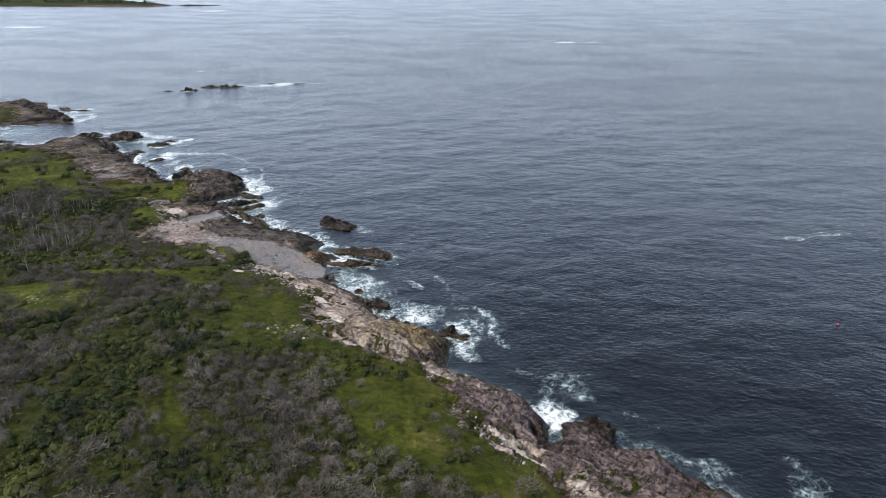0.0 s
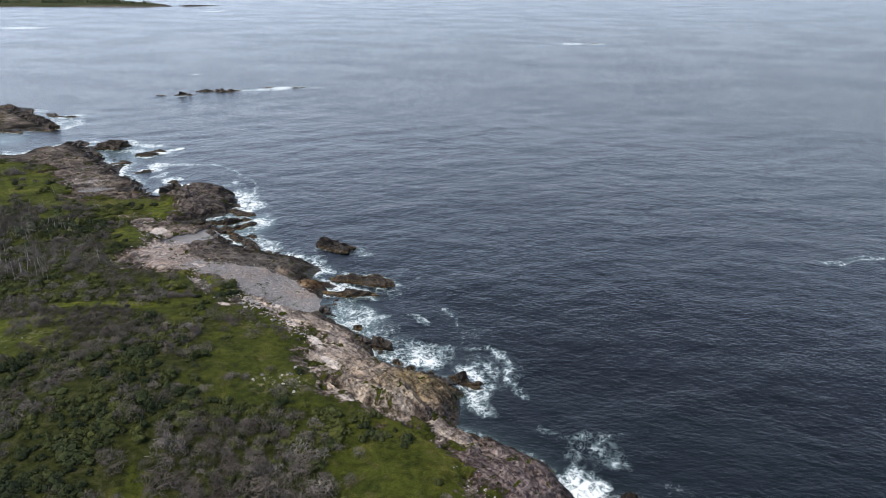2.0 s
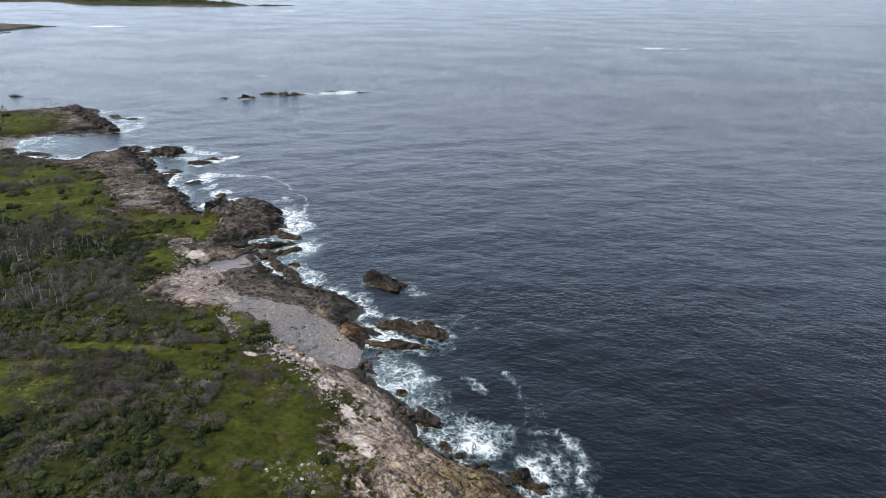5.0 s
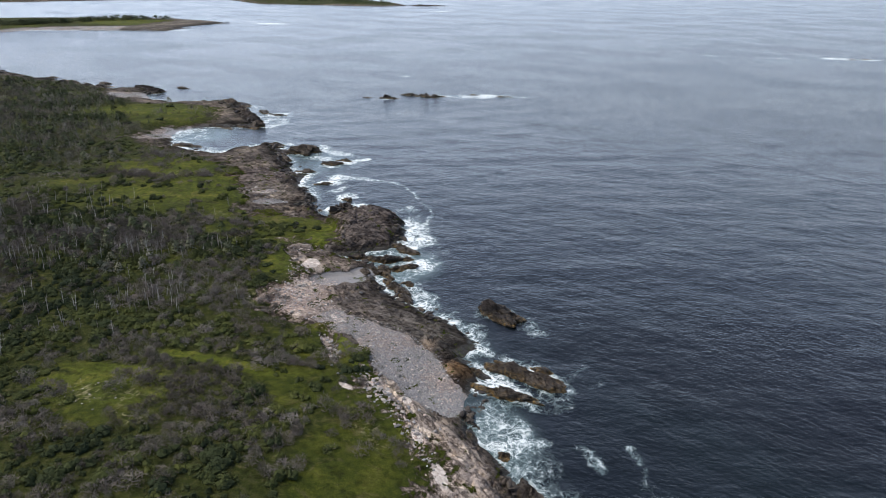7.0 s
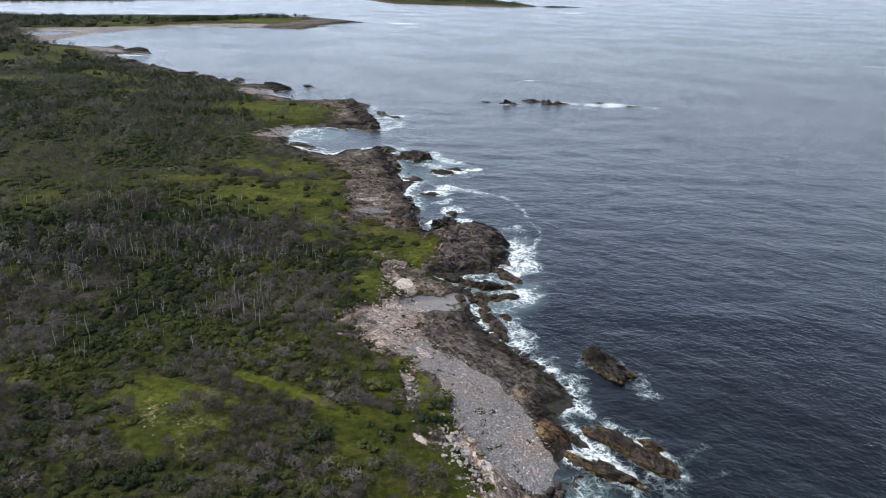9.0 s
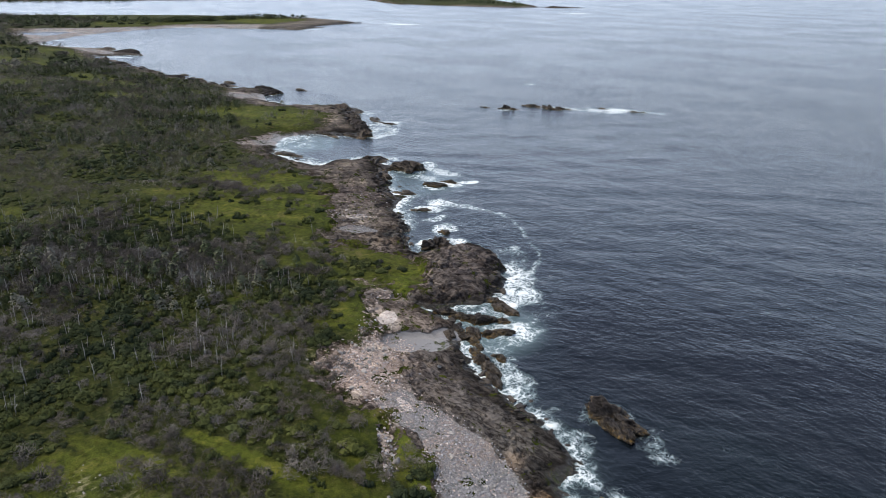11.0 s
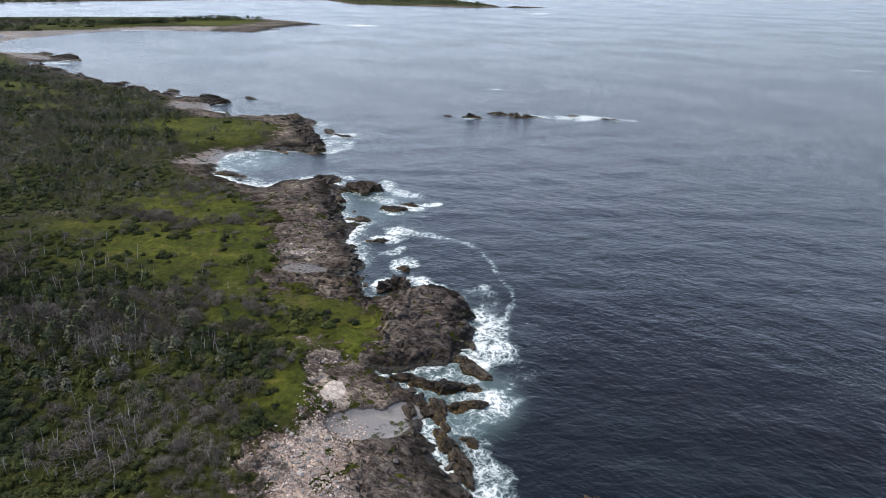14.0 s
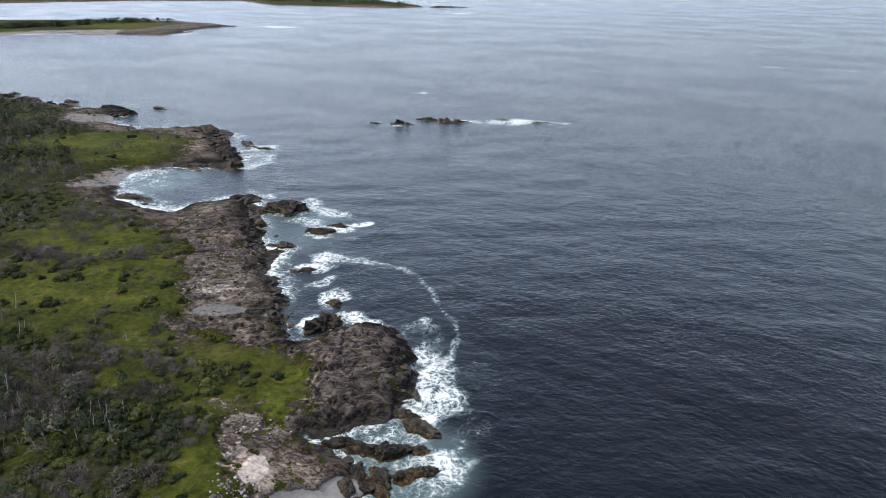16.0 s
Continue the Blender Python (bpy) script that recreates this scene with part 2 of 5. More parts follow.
def rock_look(nt, tint, strike=-36.0, others=()):
    """Colour and relief of layered, cracked shore rock round a tint; others: masks and the strike of the layers there."""
    p = where(nt)
    layers = where(nt, (0.30, 1.0, 0.8), -strike)
    grain = noise_tex(nt, p, 7.0, 8, 0.7)
    patch = noise_tex(nt, p, 0.42, 6, 0.62, 0.4)
    strata = noise_tex(nt, layers, 1.1, 7, 0.6, 0.6)
    joint = noise_tex(nt, layers, 0.75, 6, 0.6, 1.2)
    for mask, turn in others:
        layers_b = where(nt, (0.30, 1.0, 0.8), -turn)
        strata = mix(nt, mask, strata, noise_tex(nt, layers_b, 1.1, 7, 0.6, 0.6))
        joint = mix(nt, mask, joint, noise_tex(nt, layers_b, 0.75, 6, 0.6, 1.2))
    split = noise_tex(nt, where(nt, (1.0, 0.5, 1.0), -strike), 0.9, 6, 0.6, 0.9)
    vein = maths(nt, "ABSOLUTE", maths(nt, "SUBTRACT", joint, 0.5))
    vein2 = maths(nt, "ABSOLUTE", maths(nt, "SUBTRACT", split, 0.5))
    lines = maths(nt, "MULTIPLY", band(nt, vein, 0.0, 0.024), band(nt, vein2, 0.0, 0.018, 0.35, 1.0))
    lines = maths(nt, "MULTIPLY", lines, band(nt, strata, 0.30, 0.42, 0.3, 1.0))
    col = mix(nt, band(nt, strata, 0.36, 0.66), mix(nt, 1.0, tint, (0.74, 0.72, 0.72), "MULTIPLY"), mix(nt, 1.0, tint, (1.18, 1.16, 1.13), "MULTIPLY"))
    tone = voronoi(nt, layers, 1.1, "F1", "Color")
    one = nt.nodes.new("ShaderNodeSeparateColor")
    nt.links.new(tone, one.inputs[0])
    col = mix(nt, one.outputs[0], mix(nt, 1.0, col, (0.72, 0.71, 0.71), "MULTIPLY"), mix(nt, 1.0, col, (1.22, 1.2, 1.17), "MULTIPLY"))
    col = mix(nt, band(nt, patch, 0.50, 0.66, 0, 0.7), col, mix(nt, 1.0, col, (1.5, 1.42, 1.28), "MULTIPLY"))
    col = mix(nt, band(nt, patch, 0.46, 0.34, 0, 0.6), col, mix(nt, 1.0, col, (0.62, 0.60, 0.60), "MULTIPLY"))
    col = mix(nt, band(nt, grain, 0.58, 0.72, 0, 0.35), col, mix(nt, 1.0, col, (1.9, 1.85, 1.75), "MULTIPLY"))
    col = mix(nt, lines, mix(nt, 1.0, col, (0.42, 0.40, 0.40), "MULTIPLY"), col)
    relief = maths(nt, "ADD", maths(nt, "MULTIPLY", strata, 1.1), maths(nt, "MULTIPLY", grain, 0.45))
    relief = maths(nt, "ADD", relief, maths(nt, "MULTIPLY", lines, 0.55))
    return col, relief


def ground_material():
    m, nt, bsdf = material("shore_ground")
    p = where(nt)
    turf, shingle, weed, open_ = (attr(nt, n) for n in ("turf", "shingle", "weed", "open"))
    rock, relief = rock_look(nt, attr(nt, "tint", "Color"), others=((attr(nt, "mid"), -9.0), (attr(nt, "north"), 26.0)))
    # seaweed and wet rock by the waterline
    w_n = noise_tex(nt, p, 1.3, 5, 0.6)
    weed_col = ramp(nt, w_n, (0.35, (0.018, 0.016, 0.015)), (0.58, (0.036, 0.032, 0.024)), (0.74, (0.10, 0.068, 0.026)))
    rock = mix(nt, maths(nt, "MULTIPLY", weed, band(nt, w_n, 0.3, 0.55, 0.4, 1.0)), rock, weed_col)
    # shingle
    cells = voronoi(nt, p, 6.5, "F1", "Color")
    edge = voronoi(nt, p, 6.5, "DISTANCE_TO_EDGE")
    sep = nt.nodes.new("ShaderNodeSeparateColor")
    nt.links.new(cells, sep.inputs[0])
    pebble = ramp(nt, sep.outputs[0], (0.0, (0.20, 0.196, 0.197)), (0.5, (0.30, 0.29, 0.285)), (0.88, (0.40, 0.38, 0.365)), (1.0, (0.55, 0.51, 0.47)))
    pebble = mix(nt, band(nt, edge, 0.0, 0.12), (0.08, 0.076, 0.073), pebble)
    pebble = mix(nt, band(nt, noise_tex(nt, p, 0.12, 3), 0.45, 0.62, 0, 0.55), pebble, mix(nt, 1.0, pebble, (1.25, 1.0, 0.86), "MULTIPLY"))
    s_mask = band(nt, maths(nt, "ADD", shingle, maths(nt, "MULTIPLY", maths(nt, "SUBTRACT", noise_tex(nt, p, 0.8, 5), 0.5), 0.8)), 0.42, 0.58)
    # turf
    g1 = noise_tex(nt, p, 0.16, 5, 0.6)
    g2 = noise_tex(nt, p, 1.1, 6, 0.65)
    g3 = noise_tex(nt, p, 7.0, 5, 0.7)
    grass = ramp(nt, maths(nt, "ADD", maths(nt, "MULTIPLY", g1, 0.6), maths(nt, "MULTIPLY", g2, 0.4)),
                 (0.34, (0.022, 0.028, 0.009)), (0.44, (0.038, 0.048, 0.010)), (0.53, (0.056, 0.066, 0.012)), (0.61, (0.080, 0.083, 0.018)), (0.70, (0.135, 0.118, 0.05)))
    heath = ramp(nt, g2, (0.3, (0.018, 0.023, 0.008)), (0.52, (0.038, 0.045, 0.012)), (0.75, (0.085, 0.078, 0.042)))
    green = mix(nt, band(nt, maths(nt, "ADD", open_, maths(nt, "MULTIPLY", maths(nt, "SUBTRACT", g2, 0.5), 0.9)), 0.3, 0.7), heath, grass)
    g4 = noise_tex(nt, p, 0.55, 6, 0.62, 0.5)
    green = mix(nt, band(nt, g4, 0.50, 0.36, 0.0, 0.75), green, mix(nt, 1.0, green, (0.55, 0.52, 0.6), "MULTIPLY"))
    green = mix(nt, band(nt, g4, 0.54, 0.68, 0.0, 0.6), green, mix(nt, 1.0, green, (1.55, 1.4, 1.3), "MULTIPLY"))
    green = mix(nt, band(nt, g3, 0.35, 0.7, 0.0, 1.0), mix(nt, 1.0, green, (0.55, 0.58, 0.55), "MULTIPLY"), mix(nt, 1.0, green, (1.3, 1.25, 1.1), "MULTIPLY"))
    green = mix(nt, maths(nt, "MULTIPLY", attr(nt, "lush"), band(nt, g2, 0.3, 0.6, 0.4, 1.0)), green, mix(nt, 1.0, green, (1.8, 1.8, 1.6), "MULTIPLY"))
    straw = band(nt, noise_tex(nt, p, 0.33, 7, 0.68, 0.7), 0.54, 0.66, 0.0, 0.6)
    green = mix(nt, maths(nt, "MULTIPLY", straw, open_), green, ramp(nt, g3, (0.35, (0.060, 0.050, 0.022)), (0.65, (0.135, 0.115, 0.045))))
    pale = attr(nt, "pale")
    stone_spots = maths(nt, "MULTIPLY", pale, band(nt, noise_tex(nt, p, 0.9, 8, 0.75, 0.6), 0.50, 0.64, 0.0, 0.8))
    green = mix(nt, stone_spots, green, ramp(nt, g3, (0.35, (0.11, 0.105, 0.035)), (0.65, (0.34, 0.30, 0.20))))
    ragged = maths(nt, "ADD", maths(nt, "MULTIPLY", noise_tex(nt, p, 0.9, 10, 0.75, 0.5), 0.45), maths(nt, "MULTIPLY", noise_tex(nt, p, 0.27, 6, 0.65, 0.8), 0.55))
    turf_n = maths(nt, "ADD", turf, maths(nt, "MULTIPLY", maths(nt, "SUBTRACT", ragged, 0.5), 8.5))
    turf_n = maths(nt, "ADD", turf_n, band(nt, turf, 0.80, 1.0, 0.0, 1.6))
    t_mask = band(nt, turf_n, 0.50, 0.62)
    soil = maths(nt, "MULTIPLY", band(nt, turf_n, -0.05, 0.35), band(nt, turf, 0.04, 0.3))
    soil_col = ramp(nt, noise_tex(nt, p, 1.7, 7, 0.7), (0.32, (0.020, 0.016, 0.012)), (0.5, (0.062, 0.046, 0.035)), (0.62, (0.10, 0.078, 0.062)), (0.72, (0.26, 0.22, 0.18)))
    bare = band(nt, maths(nt, "ADD", attr(nt, "bare"), maths(nt, "MULTIPLY", maths(nt, "SUBTRACT", noise_tex(nt, p, 1.4, 8, 0.7), 0.5), 0.9)), 0.42, 0.6)
    rock = mix(nt, bare, rock, ramp(nt, noise_tex(nt, p, 2.5, 7, 0.7), (0.35, (0.46, 0.38, 0.33)), (0.6, (0.70, 0.63, 0.57))))
    col = mix(nt, s_mask, rock, pebble)
    col = mix(nt, maths(nt, "MULTIPLY", maths(nt, "MULTIPLY", soil, maths(nt, "SUBTRACT", 1.0, bare)), 0.85), col, soil_col)
    sand = band(nt, maths(nt, "ADD", attr(nt, "sand"), maths(nt, "MULTIPLY", maths(nt, "SUBTRACT", noise_tex(nt, p, 0.9, 6), 0.5), 0.6)), 0.4, 0.6)
    col = mix(nt, sand, col, ramp(nt, noise_tex(nt, p, 3.0, 8, 0.7), (0.3, (0.145, 0.138, 0.135)), (0.7, (0.20, 0.192, 0.187))))
    col = mix(nt, t_mask, col, green)
    nt.links.new(col, bsdf.inputs["Base Color"])
    feed(nt, bsdf.inputs["Roughness"], band(nt, weed, 0.2, 0.9, 0.86, 0.42))
    feed(nt, bsdf.inputs["Specular IOR Level"], band(nt, weed, 0.3, 0.9, 0.04, 0.35))
    rel = maths(nt, "MULTIPLY", relief, maths(nt, "SUBTRACT", 1.0, maths(nt, "MAXIMUM", maths(nt, "MAXIMUM", t_mask, s_mask), sand)))
    rel = maths(nt, "ADD", rel, maths(nt, "MULTIPLY", s_mask, maths(nt, "MULTIPLY", edge, 0.8)))
    rel = maths(nt, "ADD", rel, maths(nt, "MULTIPLY", t_mask, maths(nt, "ADD", maths(nt, "MULTIPLY", g3, 0.5), maths(nt, "MULTIPLY", g2, 0.9))))
    bump(nt, bsdf, rel, 1.0, 0.45)
    return m


def sea_rock_material():
    m, nt, bsdf = material("sea_rock")
    p = where(nt)
    info = nt.nodes.new("ShaderNodeObjectInfo")
    tint = ramp(nt, info.outputs["Random"], (0.0, (0.032, 0.029, 0.028)), (0.5, (0.056, 0.049, 0.044)), (1.0, (0.098, 0.084, 0.070)))
    col, relief = rock_look(nt, tint)
    geo = nt.nodes.new("ShaderNodeNewGeometry")
    xyz = nt.nodes.new("ShaderNodeSeparateXYZ")
    nt.links.new(geo.outputs["Position"], xyz.inputs[0])
    w_n = noise_tex(nt, p, 1.1, 5, 0.6)
    level = maths(nt, "ADD", xyz.outputs["Z"], maths(nt, "MULTIPLY", maths(nt, "SUBTRACT", w_n, 0.5), 2.4))
    weed = ramp(nt, noise_tex(nt, p, 2.1, 4), (0.36, (0.024, 0.018, 0.012)), (0.50, (0.070, 0.048, 0.018)), (0.66, (0.26, 0.155, 0.032)))
    col = mix(nt, band(nt, level, 1.0, 0.0, 0.0, 0.72), col, weed)
    nt.links.new(col, bsdf.inputs["Base Color"])
    feed(nt, bsdf.inputs["Roughness"], band(nt, level, 0.2, 1.6, 0.38, 0.8))
    feed(nt, bsdf.inputs["Specular IOR Level"], band(nt, level, 0.2, 1.6, 0.22, 0.04))
    bump(nt, bsdf, relief, 1.0, 0.5)
    return m


def water_material():
    m, nt, bsdf = material("sea_water")
    foam, shallow = attr(nt, "foam"), attr(nt, "shallow")
    p = where(nt)
    wind = where(nt, (0.62, 1.0, 1.0), 14.0)
    swell = noise_tex(nt, wind, 0.11, 2, 0.5, 0.3)
    chop = noise_tex(nt, wind, 0.36, 3, 0.55, 0.4)
    cross = noise_tex(nt, where(nt, (0.7, 1.0, 1.0), -32.0), 0.47, 3, 0.55, 0.4)
    crest = maths(nt, "SUBTRACT", 1.0, maths(nt, "MULTIPLY", maths(nt, "ABSOLUTE", maths(nt, "SUBTRACT", noise_tex(nt, wind, 0.5, 3, 0.55, 0.6), 0.5)), 2.0))
    ripple = noise_tex(nt, wind, 1.7, 4, 0.6, 0.4)
    away = attr(nt, "away")
    deep = mix(nt, band(nt, noise_tex(nt, p, 0.012, 4), 0.4, 0.65), (0.0024, 0.0037, 0.0056), (0.0038, 0.0064, 0.0080))
    sea = mix(nt, shallow, deep, (0.085, 0.125, 0.130))
    # lacy foam: the broken network of old foam, solid where it is strong
    warp_vec = nt.nodes.new("ShaderNodeVectorMath")
    warp_vec.operation = "MULTIPLY_ADD"
    n_col = noise_tex(nt, p, 0.5, 4, 0.6, 0.0, "Color")
    nt.links.new(n_col, warp_vec.inputs[0])
    warp_vec.inputs[1].default_value = (3.2, 3.2, 0)
    nt.links.new(p, warp_vec.inputs[2])
    lace = voronoi(nt, warp_vec.outputs[0], 0.8, "DISTANCE_TO_EDGE")
    small = voronoi(nt, warp_vec.outputs[0], 2.4, "DISTANCE_TO_EDGE")
    lace = maths(nt, "MINIMUM", lace, maths(nt, "MULTIPLY", small, 1.6))
    mottled = noise_tex(nt, p, 1.0, 10, 0.72, 0.5)
    swirl = noise_tex(nt, p, 0.33, 5, 0.62, 1.6)
    level = maths(nt, "ADD", maths(nt, "MULTIPLY", lace, 2.6), maths(nt, "MULTIPLY", mottled, 0.75))
    level = maths(nt, "ADD", level, maths(nt, "MULTIPLY", maths(nt, "SUBTRACT", swirl, 0.42), 0.9))
    cover = band(nt, maths(nt, "SUBTRACT", foam, level), -0.16, 0.34)
    cover = maths(nt, "MULTIPLY", cover, band(nt, foam, 0.02, 0.14))
    thin = maths(nt, "MULTIPLY", band(nt, maths(nt, "SUBTRACT", foam, level), -0.5, 0.05, 0.0, 0.8), band(nt, foam, 0.2, 0.5))
    sea = mix(nt, thin, sea, (0.14, 0.19, 0.195))
    col = mix(nt, cover, sea, (0.66, 0.70, 0.71))
    nt.links.new(col, bsdf.inputs["Base Color"])
    rough = maths(nt, "ADD", band(nt, noise_tex(nt, wind, 0.02, 4), 0.4, 0.62, 0.15, 0.19), maths(nt, "MULTIPLY", away, 0.05))
    feed(nt, bsdf.inputs["Roughness"], maths(nt, "MAXIMUM", band(nt, cover, 0.0, 0.7, 0.0, 0.9), rough))
    bsdf.inputs["IOR"].default_value = 1.333
    rel = maths(nt, "ADD", maths(nt, "MULTIPLY", swell, 0.7), maths(nt, "MULTIPLY", maths(nt, "ADD", chop, cross), 0.42))
    rel = maths(nt, "ADD", rel, maths(nt, "MULTIPLY", crest, 0.10))
    rel = maths(nt, "MULTIPLY", rel, band(nt, away, 0.0, 1.0, 1.0, 0.06))
    rel = maths(nt, "ADD", rel, maths(nt, "MULTIPLY", ripple, band(nt, away, 0.0, 1.0, 0.28, 0.70)))
    rel = maths(nt, "ADD", rel, maths(nt, "MULTIPLY", cover, 0.08))
    bump(nt, bsdf, rel, 0.7, 0.65)
    return m


def foliage_material(name, stops, rough=0.85, vary=0.13):
    """Leaves or twigs: tone of the plant, then leaf by leaf."""
    m, nt, bsdf = material(name)
    geo = nt.nodes.new("ShaderNodeNewGeometry")
    tone = attr(nt, "tone")
    base = ramp(nt, tone, *stops)
    leaf = ramp(nt, geo.outputs["Random Per Island"], (0.0, (1 - vary,) * 3), (1.0, (1 + vary,) * 3))
    col = mix(nt, 1.0, base, leaf, "MULTIPLY")
    nt.links.new(col, bsdf.inputs["Base Color"])
    bsdf.inputs["Roughness"].default_value = rough
    bsdf.inputs["Specular IOR Level"].default_value = 0.03
    return m


GROUND = ground_material()
SEA_ROCK = sea_rock_material()
WATER = water_material()
LEAF = foliage_material("shrub_leaf", [(0.0, (0.020, 0.027, 0.015)), (0.3, (0.035, 0.043, 0.019)), (0.55, (0.053, 0.061, 0.021)), (0.82, (0.082, 0.088, 0.024)), (1.0, (0.11, 0.108, 0.032))])
TWIG = foliage_material("dead_twig", [(0.0, (0.066, 0.056, 0.048)), (0.5, (0.118, 0.102, 0.090)), (1.0, (0.21, 0.19, 0.172))])
NEEDLE = foliage_material("spruce_needle", [(0.0, (0.036, 0.046, 0.023)), (0.35, (0.064, 0.074, 0.038)), (0.7, (0.125, 0.122, 0.090)), (1.0, (0.20, 0.185, 0.16))])


# ---------------------------------------------------------------- mesh helpers
def fast_mesh(name, verts, faces, mat, smooth_faces=False, **attributes):
    """A mesh from arrays: verts (n, 3), faces (m, 3 or 4); float attributes (n,) or colours (n, 3)."""
    verts, faces = np.ascontiguousarray(verts, np.float32), np.ascontiguousarray(faces, np.int32)
    me = bpy.data.meshes.new(name)
    n, (m, k) = len(verts), faces.shape
    me.vertices.add(n)
    me.vertices.foreach_set("co", verts.ravel())
    me.loops.add(m * k)
    me.loops.foreach_set("vertex_index", faces.ravel())
    me.polygons.add(m)
    me.polygons.foreach_set("loop_start", np.arange(0, m * k, k, dtype=np.int32))
    me.polygons.foreach_set("use_smooth", np.full(m, smooth_faces))
    for key, values in attributes.items():
        values = np.asarray(values, np.float32)
        if values.ndim == 1:
            me.attributes.new(key, "FLOAT", "POINT").data.foreach_set("value", values)
        else:
            me.attributes.new(key, "FLOAT_COLOR", "POINT").data.foreach_set("color", np.c_[values, np.ones(n)].astype(np.float32).ravel())
    me.materials.append(mat)
    me.update(calc_edges=True)
    return me


def graded(start, lo, hi, end, step, growth):
    """Grid lines: even steps between lo and hi, wider and wider outside."""
    inner = np.arange(lo, hi + step / 2, step)
    left, right, s = [], [], step
    while not left or left[-1] > start:
        s = min(s * growth, 160)
        left.append((left[-1] if left else lo) - s)
    s = step
    while not right or right[-1] < end:
        s = min(s * growth, 160)
        right.append((right[-1] if right else hi) + s)
    return np.r_[left[::-1], inner, right]


def sheet(xs, ys):
    gx, gy = np.meshgrid(xs, ys)
    nx, ny = len(xs), len(ys)
    i = np.arange(nx * ny).reshape(ny, nx)
    quads = np.stack([i[:-1, :-1], i[:-1, 1:], i[1:, 1:], i[1:, :-1]], -1).reshape(-1, 4)
    return gx.ravel(), gy.ravel(), quads


# ---------------------------------------------------------------- shape of the land
HUMPS = [  # raised rock: x, y, rx, ry, turn, height
    (-68, 178, 10, 12, 0, 1.9), (-40, 138, 14, 4.5, -32, 0.25), (-6, 90, 8, 5, -30, 1.0), (10, 73, 7, 6, -50, 0.6), (20, 68.5, 3.6, 3.4, 0, 0.8),
    (27, 62, 5, 4, -30, 0.8), (-120, 218, 14, 9, 40, 1.0), (-176, 276, 16, 7, -40, 0.3), (-62, 155, 5, 4, 20, 0.3), (-260, 312, 8, 5, 20, 0.5),
]
OPEN = [  # turf without scrub
    (-71, 99.5, 12, 6, 0, 1), (-75, 105.5, 10, 2.0, 6, 0.9), (-61, 113.5, 12, 1.7, 3, 0.95), (-30.5, 98.5, 9, 13, 25, 1), (-28, 86, 11, 4.5, -10, 1), (-7, 68, 6, 14, 35, 1), (-18, 78, 6, 3, 20, 0.5),
    (-92, 172, 17, 5, 15, 1), (-73, 151, 5, 7, 40, 1), (-94, 163, 10, 5, 20, 0.7), (-112, 170, 18, 6, 15, 0.75), (-140, 165, 16, 5, 15, 0.6), (-150, 178, 20, 7, 20, 0.7), (-118, 187, 34, 13, 32, 0.9), (-146, 199, 22, 11, 10, 0.85), (-214, 268, 33, 15, 20, 1), (-197, 259, 16, 15, 0, 1),
    (-360, 286, 40, 9, -5, 0.9), (-480, 305, 50, 16, 10, 1), (-395, 250, 40, 10, 20, 0.8), (-295, 262, 25, 8, 20, 0.7), (-523, 350, 60, 14, 0, 1), (-610, 690, 90, 60, 0, 1), (-700, 560, 60, 60, 0, 1),
]
SAND = [(-60.5, 149.4, 6.2, 3.6, 25, 1), (-57.5, 154.6, 3, 2, 30, 0.8)]
LUSH = [(-118, 187, 30, 11, 32, 0.35), (-146, 199, 20, 10, 10, 0.35), (-72.5, 166.5, 4, 6, 20, 1), (-44.6, 124.3, 6.5, 1.9, -42, 1), (-61, 113.5, 12, 1.7, 3, 0.7), (-72, 102, 12, 5, 10, 0.5), (-66, 107, 14, 2.5, 4, 0.6), (-212, 267, 22, 9, 15, 0.5), (-74, 149, 4, 5, 30, 0.4), (-7, 66, 4, 10, 35, 0.25), (-610, 690, 90, 60, 0, 0.4)]
# rock colour: x, y, reach, rgb
SOUTH_TINTS = [
    (20, 62, 13, (0.150, 0.122, 0.124)), (8, 72, 8, (0.205, 0.168, 0.168)), (-3, 84, 5, (0.21, 0.172, 0.155)),
    (-5, 90.5, 6, (0.225, 0.180, 0.105)), (-14, 95.5, 6, (0.37, 0.315, 0.265)), (-21, 103, 5, (0.46, 0.40, 0.355)),
    (-27, 109, 6, (0.35, 0.305, 0.27)), (-37, 116.5, 5, (0.50, 0.44, 0.385)), (-40, 138, 10, (0.120, 0.112, 0.104)),
    (-27.5, 127.5, 2.4, (0.22, 0.145, 0.08)), (-34, 135, 5, (0.112, 0.106, 0.096)), (-34.5, 131.5, 1.6, (0.34, 0.26, 0.19)),
]
NORTH_TINTS = [
    (-62, 138, 6.5, (0.50, 0.405, 0.35)), (-51, 143.5, 10, (0.125, 0.112, 0.104)), (-64, 154, 6, (0.26, 0.218, 0.188)),
    (-68, 178, 13, (0.145, 0.126, 0.118)), (-76, 165, 5, (0.13, 0.108, 0.102)), (-90, 185, 7, (0.22, 0.18, 0.15)),
    (-103, 192, 9, (0.235, 0.205, 0.182)), (-112, 205, 11, (0.145, 0.122, 0.112)), (-130, 224, 14, (0.115, 0.102, 0.094)),
    (-163, 269, 12, (0.075, 0.065, 0.058)),
]
TINTS = SOUTH_TINTS + NORTH_TINTS
